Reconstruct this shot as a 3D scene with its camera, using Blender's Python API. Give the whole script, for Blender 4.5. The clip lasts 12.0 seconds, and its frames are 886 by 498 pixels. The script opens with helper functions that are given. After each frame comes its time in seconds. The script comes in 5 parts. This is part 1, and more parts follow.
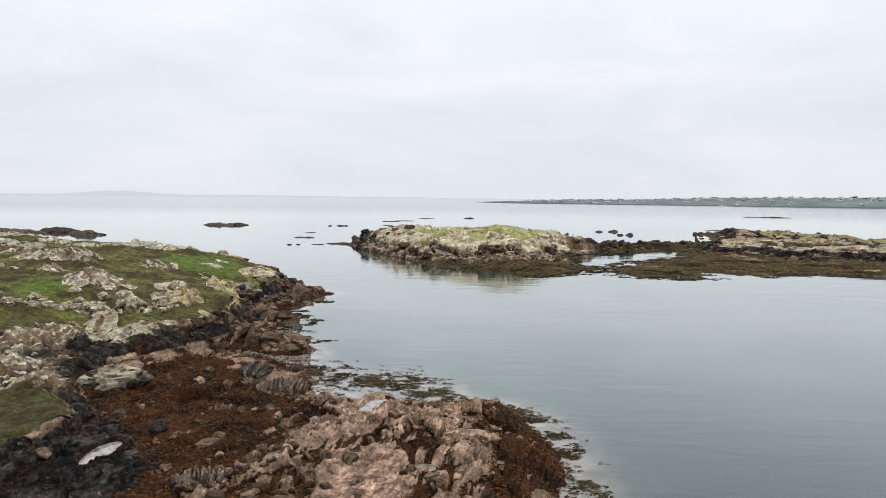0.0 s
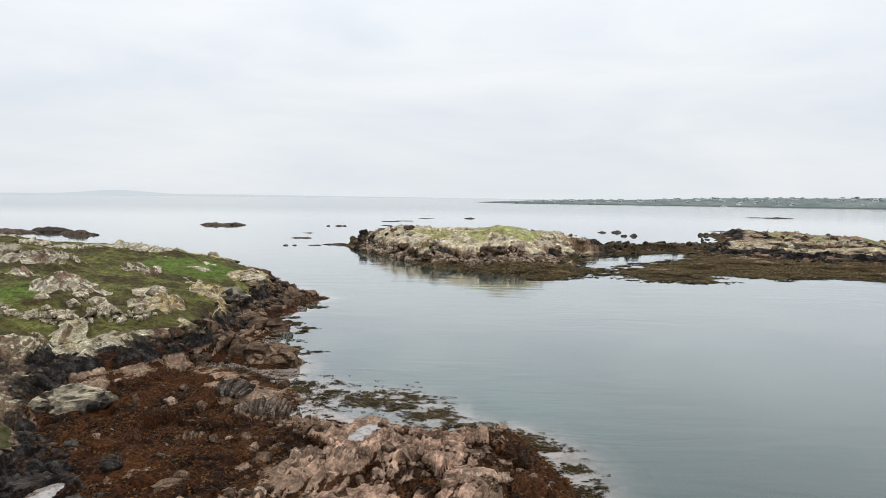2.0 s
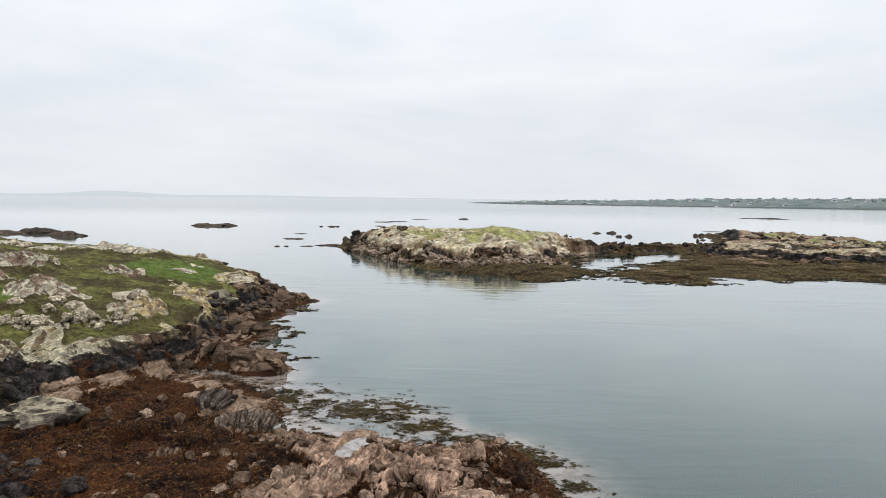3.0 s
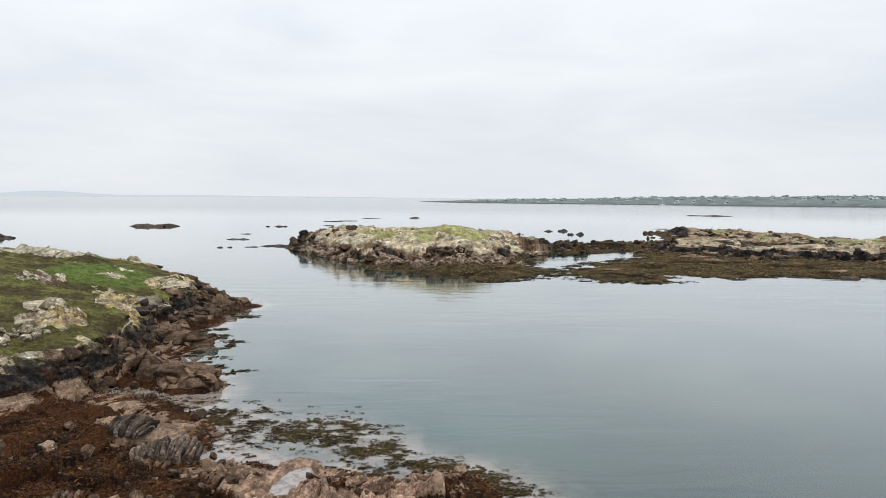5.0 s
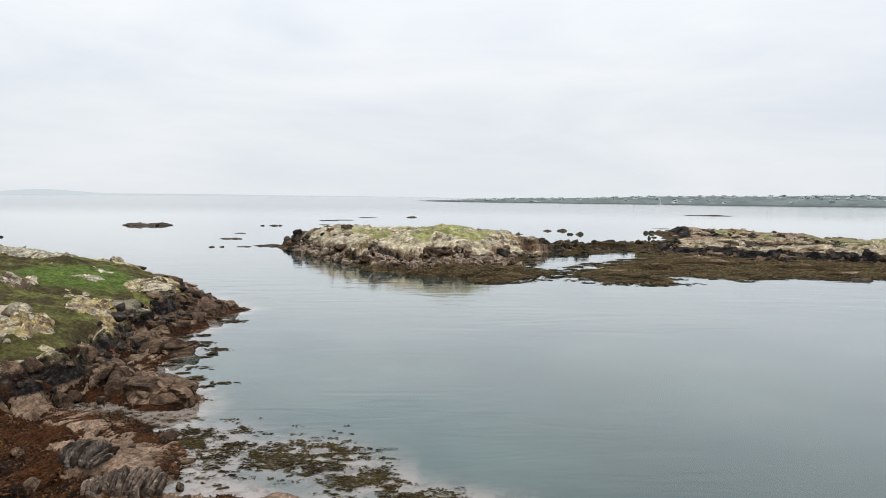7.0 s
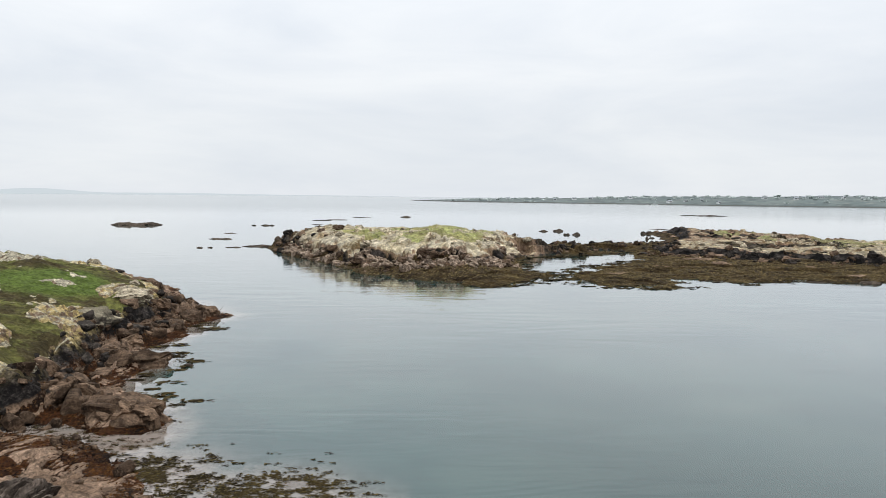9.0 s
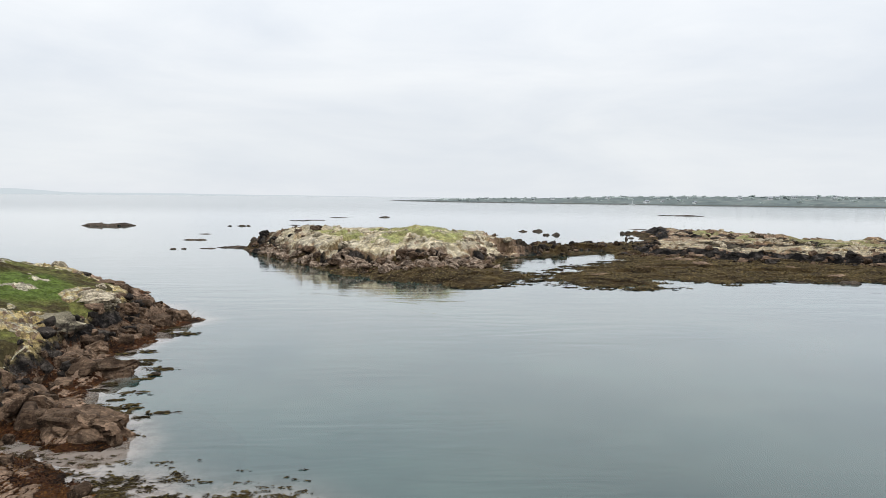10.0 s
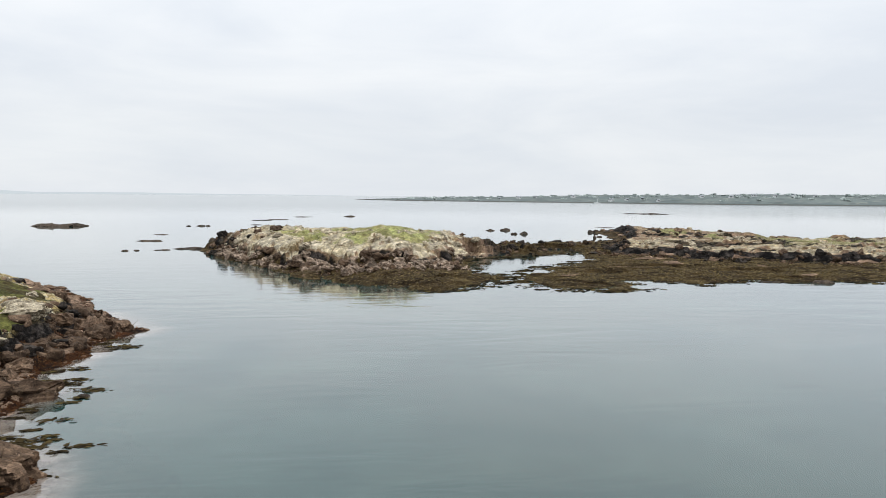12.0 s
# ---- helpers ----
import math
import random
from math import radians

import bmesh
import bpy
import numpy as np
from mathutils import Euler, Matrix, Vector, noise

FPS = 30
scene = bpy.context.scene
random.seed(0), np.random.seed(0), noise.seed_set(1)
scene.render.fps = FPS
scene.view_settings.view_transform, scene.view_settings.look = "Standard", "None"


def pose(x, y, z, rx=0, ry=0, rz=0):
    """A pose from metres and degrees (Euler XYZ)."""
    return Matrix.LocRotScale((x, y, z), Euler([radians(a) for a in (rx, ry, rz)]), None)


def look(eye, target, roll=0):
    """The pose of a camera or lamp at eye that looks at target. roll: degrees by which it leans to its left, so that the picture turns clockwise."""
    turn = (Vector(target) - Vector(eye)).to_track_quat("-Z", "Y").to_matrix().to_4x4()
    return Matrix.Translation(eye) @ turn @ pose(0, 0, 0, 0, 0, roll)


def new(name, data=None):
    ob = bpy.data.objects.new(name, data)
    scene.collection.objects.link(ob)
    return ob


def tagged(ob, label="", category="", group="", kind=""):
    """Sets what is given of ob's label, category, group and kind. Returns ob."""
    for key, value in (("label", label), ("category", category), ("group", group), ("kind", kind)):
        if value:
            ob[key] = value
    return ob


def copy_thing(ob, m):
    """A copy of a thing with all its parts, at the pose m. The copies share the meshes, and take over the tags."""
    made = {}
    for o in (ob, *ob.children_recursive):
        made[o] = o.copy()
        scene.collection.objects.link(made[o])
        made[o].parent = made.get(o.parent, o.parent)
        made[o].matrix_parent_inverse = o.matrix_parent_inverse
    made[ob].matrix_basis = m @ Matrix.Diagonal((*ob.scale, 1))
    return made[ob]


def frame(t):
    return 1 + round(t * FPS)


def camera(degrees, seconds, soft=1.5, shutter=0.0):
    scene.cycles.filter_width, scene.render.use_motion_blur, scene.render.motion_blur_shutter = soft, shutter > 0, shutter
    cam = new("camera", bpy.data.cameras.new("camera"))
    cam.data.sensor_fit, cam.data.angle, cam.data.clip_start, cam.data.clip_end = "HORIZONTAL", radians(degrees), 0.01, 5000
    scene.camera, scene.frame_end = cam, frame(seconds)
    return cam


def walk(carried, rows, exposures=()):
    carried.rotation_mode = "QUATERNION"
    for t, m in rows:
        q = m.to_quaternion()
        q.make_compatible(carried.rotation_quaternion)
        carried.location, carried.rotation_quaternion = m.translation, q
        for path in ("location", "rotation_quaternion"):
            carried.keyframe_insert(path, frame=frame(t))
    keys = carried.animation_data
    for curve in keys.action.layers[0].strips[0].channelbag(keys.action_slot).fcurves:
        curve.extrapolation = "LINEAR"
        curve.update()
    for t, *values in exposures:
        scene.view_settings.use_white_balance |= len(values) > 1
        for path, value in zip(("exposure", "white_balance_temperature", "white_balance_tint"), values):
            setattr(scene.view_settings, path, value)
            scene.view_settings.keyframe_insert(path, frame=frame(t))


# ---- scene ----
cam = camera(65.9, 12.0, soft=0.6)
PATH = [
    (0, (1.406, -2.632, 9.414), (1.294, -0.641, 9.262), 0.4),
    (0.5, (1.337, -1.741, 9.402), (1.224, 0.25, 9.25), 0.5),
    (1, (1.261, -0.893, 9.388), (1.15, 1.098, 9.236), 0.5),
    (1.5, (1.21, -0.035, 9.388), (1.098, 1.956, 9.236), 0.5),
    (2, (1.162, 0.784, 9.362), (1.05, 2.775, 9.21), 0.5),
    (2.5, (1.113, 1.573, 9.329), (1.0, 3.564, 9.178), 0.5),
    (3, (1.087, 2.359, 9.301), (0.993, 4.351, 9.151), 0.5),
    (3.2, (1.072, 2.667, 9.299), (0.993, 4.66, 9.148), 0.5),
    (5, (0.964, 5.267, 9.173), (1.013, 7.261, 9.021), 0.3),
    (5.5, (0.933, 5.978, 9.137), (0.992, 7.971, 8.984), 0.4),
    (6, (0.924, 6.724, 9.092), (0.983, 8.717, 8.94), 0.3),
    (6.5, (0.945, 7.455, 9.07), (1.003, 9.448, 8.917), 0.4),
    (7, (0.99, 8.163, 9.072), (1.047, 10.156, 8.918), 0.4),
    (9, (1.113, 11.027, 9.086), (1.186, 13.02, 8.931), 0.5),
    (9.5, (1.127, 11.728, 9.073), (1.224, 13.72, 8.918), 0.5),
    (10, (1.063, 12.423, 9.049), (1.198, 14.413, 8.895), 0.5),
    (10.5, (1.099, 13.126, 9.033), (1.266, 15.113, 8.878), 0.5),
    (11, (1.137, 13.876, 9.025), (1.337, 15.86, 8.869), 0.5),
    (11.5, (1.26, 14.762, 9.054), (1.485, 16.743, 8.897), 0.4),
    (12, (1.362, 15.658, 9.04), (1.594, 17.638, 8.883), 0.4),
]
walk(cam, [(t, look(eye, target, roll)) for t, eye, target, roll in PATH])

# ---- world, sun, exposure ----
SUN_AZ, SUN_EL = radians(128), radians(60)      # azimuth from +Y towards +X
world = bpy.data.worlds.new("overcast_sky")
scene.world = world
world.use_nodes = True
wt = world.node_tree
wt.nodes.clear()


def wn(kind, **kw):
    n = wt.nodes.new(kind)
    for k, v in kw.items():
        n.inputs[k].default_value = v
    return n


w_out = wn("ShaderNodeOutputWorld")
w_bg = wn("ShaderNodeBackground", Strength=0.1)
w_sky = wt.nodes.new("ShaderNodeTexSky")
w_sky.sky_type = "NISHITA"
w_sky.sun_disc = False
w_sky.sun_elevation, w_sky.sun_rotation = SUN_EL, SUN_AZ
w_tc = wn("ShaderNodeTexCoord")
w_map = wn("ShaderNodeMapping")
w_map.inputs["Scale"].default_value = (1.0, 1.0, 4.5)
w_n1 = wn("ShaderNodeTexNoise", Scale=2.3, Detail=6.0, Roughness=0.55, Distortion=0.4)
w_ramp = wt.nodes.new("ShaderNodeValToRGB")
w_ramp.color_ramp.elements[0].position, w_ramp.color_ramp.elements[0].color = 0.33, (0.745, 0.79, 0.85, 1)
w_ramp.color_ramp.elements[1].position, w_ramp.color_ramp.elements[1].color = 0.68, (0.885, 0.91, 0.935, 1)
# the thin cloud round the hidden sun is brighter
w_dot = wt.nodes.new("ShaderNodeVectorMath")
w_dot.operation = "DOT_PRODUCT"
w_dot.inputs[1].default_value = (math.sin(SUN_AZ) * math.cos(SUN_EL), math.cos(SUN_AZ) * math.cos(SUN_EL), math.sin(SUN_EL))
w_glow = wn("ShaderNodeMapRange")
w_glow.inputs["From Min"].default_value, w_glow.inputs["From Max"].default_value = 0.55, 1.0
w_glow.inputs["To Min"].default_value, w_glow.inputs["To Max"].default_value = 1.0, 1.3
w_sep = wn("ShaderNodeSeparateXYZ")
w_up = wn("ShaderNodeMapRange")          # an overcast sky is brighter overhead than at the horizon
w_up.inputs["From Min"].default_value, w_up.inputs["From Max"].default_value = 0.10, 0.95
w_up.inputs["To Min"].default_value, w_up.inputs["To Max"].default_value = 0.98, 1.6
w_both = wn("ShaderNodeMath")
w_both.operation = "MULTIPLY"
w_cl = wt.nodes.new("ShaderNodeVectorMath")
w_cl.operation = "SCALE"
w_ten = wt.nodes.new("ShaderNodeVectorMath")
w_ten.operation = "SCALE"
w_ten.inputs["Scale"].default_value = 10.35
w_mix = wt.nodes.new("ShaderNodeMix")
w_mix.data_type = "RGBA"
w_mix.inputs[0].default_value = 0.94
L = wt.links.new
L(w_tc.outputs["Generated"], w_map.inputs["Vector"])
L(w_map.outputs["Vector"], w_n1.inputs["Vector"])
L(w_n1.outputs["Fac"], w_ramp.inputs["Fac"])
L(w_tc.outputs["Generated"], w_dot.inputs[0])
L(w_dot.outputs["Value"], w_glow.inputs["Value"])
L(w_ramp.outputs["Color"], w_cl.inputs[0])
L(w_tc.outputs["Generated"], w_sep.inputs[0])
L(w_sep.outputs["Z"], w_up.inputs["Value"])
L(w_glow.outputs["Result"], w_both.inputs[0])
L(w_up.outputs["Result"], w_both.inputs[1])
L(w_both.outputs[0], w_cl.inputs["Scale"])
L(w_cl.outputs["Vector"], w_ten.inputs[0])
L(w_sky.outputs["Color"], w_mix.inputs[6])
L(w_ten.outputs["Vector"], w_mix.inputs[7])
L(w_mix.outputs[2], w_bg.inputs["Color"])
L(w_bg.outputs["Background"], w_out.inputs["Surface"])

sun_data = bpy.data.lights.new("sun", "SUN")
sun_data.energy, sun_data.angle, sun_data.color = 1.5, radians(12), (1.0, 0.97, 0.93)
sun = new("sun", sun_data)
sun_dir = Vector((math.sin(SUN_AZ) * math.cos(SUN_EL), math.cos(SUN_AZ) * math.cos(SUN_EL), math.sin(SUN_EL)))
sun.matrix_world = look(sun_dir * 300, (0, 0, 0))
scene.view_settings.exposure = 0.0


# ---- node helpers and materials ----
class Mat:
    """A small wrapper round one node material."""

    def __init__(self, name, rough=0.8, spec=0.3):
        self.m = bpy.data.materials.new(name)
        self.m.use_nodes = True
        self.t = self.m.node_tree
        self.b = self.t.nodes["Principled BSDF"]
        self.b.inputs["Roughness"].default_value = rough
        self.b.inputs["Specular IOR Level"].default_value = spec
        self.tc = self.t.nodes.new("ShaderNodeTexCoord")

    def put(self, a, b):
        if isinstance(a, (int, float)):
            b.default_value = a
        elif isinstance(a, tuple):
            b.default_value = (*a, 1) if len(a) == 3 and len(b.default_value) == 4 else a
        else:
            self.t.links.new(a, b)

    def coords(self, scale=(1, 1, 1), rot=(0, 0, 0)):
        n = self.t.nodes.new("ShaderNodeMapping")
        n.inputs["Scale"].default_value, n.inputs["Rotation"].default_value = scale, rot
        self.put(self.tc.outputs["Object"], n.inputs["Vector"])
        return n.outputs["Vector"]

    def streaks(self, angle, scale):
        """Coordinates turned so that x runs along the strike, then stretched."""
        n = self.t.nodes.new("ShaderNodeMapping")
        n.inputs["Rotation"].default_value = (0, 0, -angle)
        self.put(self.tc.outputs["Object"], n.inputs["Vector"])
        m = self.t.nodes.new("ShaderNodeMapping")
        m.inputs["Scale"].default_value = scale
        self.put(n.outputs["Vector"], m.inputs["Vector"])
        return m.outputs["Vector"]

    def noise(self, scale, detail=4.0, rough=0.6, vec=None, distort=0.0):
        n = self.t.nodes.new("ShaderNodeTexNoise")
        n.inputs["Scale"].default_value, n.inputs["Detail"].default_value = scale, detail
        n.inputs["Roughness"].default_value, n.inputs["Distortion"].default_value = rough, distort
        self.put(vec or self.tc.outputs["Object"], n.inputs["Vector"])
        return n.outputs["Fac"]

    def voronoi(self, scale, vec=None, feature="F1"):
        n = self.t.nodes.new("ShaderNodeTexVoronoi")
        n.feature = feature
        n.inputs["Scale"].default_value = scale
        self.put(vec or self.tc.outputs["Object"], n.inputs["Vector"])
        return n.outputs["Distance"]

    def span(self, v, a, b, lo=0.0, hi=1.0):
        n = self.t.nodes.new("ShaderNodeMapRange")
        n.interpolation_type = "SMOOTHSTEP"
        self.put(v, n.inputs["Value"])
        for k, x in (("From Min", a), ("From Max", b), ("To Min", lo), ("To Max", hi)):
            self.put(x, n.inputs[k])
        return n.outputs["Result"]

    def mix(self, f, a, b):
        n = self.t.nodes.new("ShaderNodeMix")
        n.data_type = "RGBA"
        self.put(f, n.inputs[0]), self.put(a, n.inputs[6]), self.put(b, n.inputs[7])
        return n.outputs[2]

    def mul(self, col, f):
        n = self.t.nodes.new("ShaderNodeVectorMath")
        n.operation = "SCALE"
        self.put(col, n.inputs[0]), self.put(f, n.inputs["Scale"])
        return n.outputs["Vector"]

    def math(self, op, a, b=0.0):
        n = self.t.nodes.new("ShaderNodeMath")
        n.operation = op
        self.put(a, n.inputs[0]), self.put(b, n.inputs[1])
        return n.outputs[0]

    def attr(self, name):
        n = self.t.nodes.new("ShaderNodeAttribute")
        n.attribute_name = name
        return n.outputs["Fac"]

    def random(self):
        return self.t.nodes.new("ShaderNodeObjectInfo").outputs["Random"]

    def island(self):
        return self.t.nodes.new("ShaderNodeNewGeometry").outputs["Random Per Island"]

    def bump(self, h, strength, dist):
        n = self.t.nodes.new("ShaderNodeBump")
        self.put(strength, n.inputs["Strength"])
        n.inputs["Distance"].default_value = dist
        self.put(h, n.inputs["Height"])
        self.put(n.outputs["Normal"], self.b.inputs["Normal"])

    def done(self, col, rough=None):
        self.put(col, self.b.inputs["Base Color"])
        if rough is not None:
            self.put(rough, self.b.inputs["Roughness"])
        return self.m


def shore_material(name="shore_ground", g=1.0, heath=(0.052, 0.041, 0.017), green=(0.106, 0.107, 0.03), pale=(0.50, 0.455, 0.335), soft=0.0, strike=1.4, weed=((0.007, 0.004, 0.0025), (0.066, 0.024, 0.008), (0.17, 0.078, 0.024))):
    """Bedrock with zones: brown and pink rock, wrack, black band and painted shade, lichen, turf."""
    k = Mat(name, 0.9, 0.12)
    big, mid, fine = k.noise(0.35 * g, 5), k.noise(1.7 * g, 6, 0.7), k.noise(9.0 * g, 5, 0.75)
    strat = k.noise(2.2 * g, 6, 0.7, k.streaks(strike, (0.22, 2.4, 1.6)), 0.3)
    joint = k.span(k.math("ABSOLUTE", k.math("SUBTRACT", strat, 0.5)), 0.0, 0.03, 0.5 + 0.1 * soft, 1.0)
    joint2 = k.span(k.voronoi(1.5 * g, k.streaks(strike, (0.55, 1.5, 1.0)), "DISTANCE_TO_EDGE"), 0.0, 0.03, 0.62, 1.0)
    tone = k.math("MULTIPLY", k.span(mid, 0.3, 0.72, 0.5 + 0.25 * soft, 1.4 - 0.2 * soft), k.span(fine, 0.3, 0.7, 0.62 + 0.14 * soft, 1.34 - 0.12 * soft))
    tone = k.math("MULTIPLY", tone, k.span(strat, 0.32, 0.68, 0.7, 1.25))
    tone = k.math("MULTIPLY", tone, k.math("MULTIPLY", joint, joint2))
    brown = k.mix(k.span(big, 0.35, 0.65), (0.15, 0.097, 0.062), (0.33, 0.228, 0.16))
    pink = k.mix(k.span(mid, 0.35, 0.65), (0.185, 0.112, 0.074), (0.42, 0.278, 0.198))
    rock = k.mix(k.attr("pink"), brown, pink)
    spots = k.noise(2.6 * g, 6, 0.75)
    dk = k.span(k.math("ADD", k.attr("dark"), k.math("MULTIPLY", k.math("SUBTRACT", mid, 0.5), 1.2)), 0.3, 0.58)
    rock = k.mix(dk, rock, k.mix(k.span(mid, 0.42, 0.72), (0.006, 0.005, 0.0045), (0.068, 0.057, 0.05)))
    lich = k.mix(k.span(k.noise(3.1 * g, 6, 0.75), 0.36, 0.6), (0.22 + 0.14 * soft, 0.195 + 0.12 * soft, 0.15 + 0.08 * soft), pale)
    nz = k.t.nodes.new("ShaderNodeSeparateXYZ")            # lichen thins on steep faces, painting lit tops and shaded sides
    k.put(k.tc.outputs["Normal"], nz.inputs[0])
    up = k.span(k.math("ADD", nz.outputs["Z"], k.math("MULTIPLY", k.math("SUBTRACT", mid, 0.5), 0.7)), 0.5, 0.92, 0.25 + 0.35 * soft, 1.0)
    li = k.math("ADD", k.math("MULTIPLY", k.attr("lichen"), up), k.math("MULTIPLY", k.math("SUBTRACT", spots, 0.5), 1.1))
    rock = k.mix(k.span(li, 0.32, 0.56), rock, lich)
    yel = k.math("MULTIPLY", k.attr("yellow"), k.span(k.noise(1.5 * g, 6, 0.75), 0.44, 0.58, 0, 0.85))
    rock = k.mul(k.mix(yel, rock, (0.47, 0.36, 0.15)), tone)
    wrack = k.mix(k.span(k.noise(0.7 * g, 6, 0.75), 0.38, 0.64), weed[0], weed[1])
    wrack = k.mix(k.span(k.noise(7.0 * g, 5, 0.75), 0.52, 0.7, 0, 0.6), wrack, weed[2])
    wrack = k.mul(wrack, k.span(k.noise(12.0 * g, 4, 0.7), 0.3, 0.7, 0.4, 1.45))
    ws = k.span(k.math("ADD", k.attr("weed"), k.math("MULTIPLY", k.math("SUBTRACT", k.noise(2.6 * g, 6, 0.75), 0.5), 1.6)), 0.35, 0.55)
    turf = k.mix(k.span(k.noise(0.42 * g, 6, 0.7), 0.44, 0.56), heath, green)
    turf = k.mix(k.span(k.noise(0.16 * g, 4, 0.6), 0.5, 0.6, 0, 0.6), turf, heath)
    turf = k.mix(k.attr("lush"), turf, (0.09, 0.126, 0.027))
    turf = k.mix(k.math("MULTIPLY", k.attr("lush"), -1.0), turf, (0.046, 0.041, 0.017))
    turf = k.mul(turf, k.math("MULTIPLY", k.span(k.noise(5.0 * g, 5, 0.75), 0.3, 0.7, 0.45, 1.45), k.span(k.noise(1.3 * g, 5, 0.7), 0.35, 0.65, 0.65, 1.3)))
    gs = k.span(k.math("ADD", k.attr("turf"), k.math("MULTIPLY", k.math("SUBTRACT", k.noise(1.4 * g, 6, 0.75), 0.5), 0.8)), 0.42, 0.54)
    col = k.mix(gs, k.mix(ws, rock, wrack), turf)
    relief = k.math("ADD", k.math("MULTIPLY", strat, 0.6), k.math("ADD", k.math("MULTIPLY", mid, 0.6), k.math("MULTIPLY", fine, 0.4)))
    k.bump(relief, 0.8 - 0.25 * soft, 0.22 / g)
    return k.done(col)


def boulder_material(name, dark, light, spot, amount, crown=0.0):
    k = Mat(name, 0.9, 0.12)
    pos = k.t.nodes.new("ShaderNodeVectorMath")          # every block gets a grain of its own
    pos.operation = "ADD"
    sc = k.mul((1.0, 0.7, 0.4), k.math("MULTIPLY", k.random(), 60.0))
    k.put(k.tc.outputs["Object"], pos.inputs[0]), k.put(sc, pos.inputs[1])
    v = pos.outputs["Vector"]
    mid, fine = k.noise(1.8, 6, 0.7, v), k.noise(8.0, 5, 0.75, v)
    st = k.t.nodes.new("ShaderNodeMapping")
    st.inputs["Scale"].default_value, st.inputs["Rotation"].default_value = (0.6, 3.2, 2.4), (0.3, 0.2, 0.8)
    k.put(v, st.inputs["Vector"])
    strat = k.noise(1.7, 6, 0.72, st.outputs["Vector"], 0.6)
    joint = k.span(k.math("ABSOLUTE", k.math("SUBTRACT", strat, 0.5)), 0.0, 0.03, 0.35, 1.0)
    col = k.mix(k.span(mid, 0.36, 0.66), dark, light)
    col = k.mix(k.span(k.noise(3.4, 6, 0.75, v), 0.60 - amount, 0.66 - amount), col, spot)
    if crown:                                             # upward faces take the spot colour: lichen, and painted top light
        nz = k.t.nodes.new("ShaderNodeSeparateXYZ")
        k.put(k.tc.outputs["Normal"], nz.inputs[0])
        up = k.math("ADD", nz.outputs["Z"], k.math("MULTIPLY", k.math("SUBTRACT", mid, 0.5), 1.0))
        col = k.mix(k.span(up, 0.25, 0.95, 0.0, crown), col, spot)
    tone = k.math("MULTIPLY", k.span(fine, 0.3, 0.72, 0.7, 1.25), k.span(k.math("FRACT", k.math("ADD", k.random(), k.math("MULTIPLY", k.island(), 7.3))), 0, 1, 0.62, 1.3))
    tone = k.math("MULTIPLY", k.math("MULTIPLY", tone, joint), k.span(strat, 0.32, 0.68, 0.65, 1.3))
    k.bump(k.math("ADD", strat, k.math("MULTIPLY", fine, 0.4)), 0.9, 0.10)
    return k.done(k.mul(col, tone))


def leaf_material(name, stops, rough=0.85, spec=0.08, vary=0.25):
    k = Mat(name, rough, spec)
    a, b, c = stops
    r = k.island()
    col = k.mix(k.span(k.noise(0.42, 6, 0.7), 0.44, 0.56), a, b)
    col = k.mix(k.span(r, 0.6, 0.95), col, c)
    return k.done(k.mul(col, k.span(r, 0, 1, 1 - vary, 1 + vary)))


def water_material():
    """Calm, slightly turbid sea water: clear enough to show the shallows, calmer away from the land."""
    k = Mat("sea_water", 0.035, 0.5)
    k.b.inputs["Transmission Weight"].default_value = 0.3
    k.b.inputs["IOR"].default_value = 1.333
    k.b.inputs["Coat Weight"].default_value, k.b.inputs["Coat IOR"].default_value = 0.8, 1.333
    swell = k.noise(0.5, 3, 0.5, k.coords((0.28, 1.0, 1.0), (0, 0, radians(-12))), 0.8)
    rip = k.noise(2.4, 3, 0.55, k.coords((0.3, 1.0, 1.0), (0, 0, radians(9))), 0.5)
    patch = k.span(k.noise(0.05, 3, 0.5, k.coords((0.6, 1.0, 1.0))), 0.42, 0.6, 0.2, 1.0)
    y = k.t.nodes.new("ShaderNodeSeparateXYZ")
    k.put(k.tc.outputs["Object"], y.inputs[0])
    patch = k.math("MULTIPLY", patch, k.span(y.outputs["Y"], 70, 280, 1.0, 0.06))
    near_isles = k.math("MULTIPLY", k.span(y.outputs["Y"], 48, 70, 0.0, 1.0), k.span(y.outputs["Y"], 100, 150, 1.0, 0.0))
    patch = k.math("ADD", patch, k.math("MULTIPLY", near_isles, 0.6))
    h = k.math("ADD", k.math("MULTIPLY", swell, 0.6), k.math("MULTIPLY", rip, 0.12))
    k.bump(k.math("MULTIPLY", h, patch), 0.6, 0.06)
    k.put(k.b.inputs["Normal"].links[0].from_socket, k.b.inputs["Coat Normal"])
    k.put(k.span(y.outputs["Y"], 120, 600, 0.03, 0.2), k.b.inputs["Coat Roughness"])
    tint = k.mix(k.span(k.noise(0.09, 4, 0.6), 0.4, 0.65), (0.022, 0.066, 0.062), (0.042, 0.094, 0.085))
    tint = k.mix(k.attr("deep"), tint, (0.006, 0.032, 0.030))
    sand = k.mix(k.span(k.noise(0.9, 5, 0.7), 0.45, 0.62), (0.35, 0.30, 0.262), (0.17, 0.128, 0.098))
    tint = k.mix(k.attr("shoal"), tint, sand)
    return k.done(tint, k.span(y.outputs["Y"], 120, 600, 0.03, 0.16))


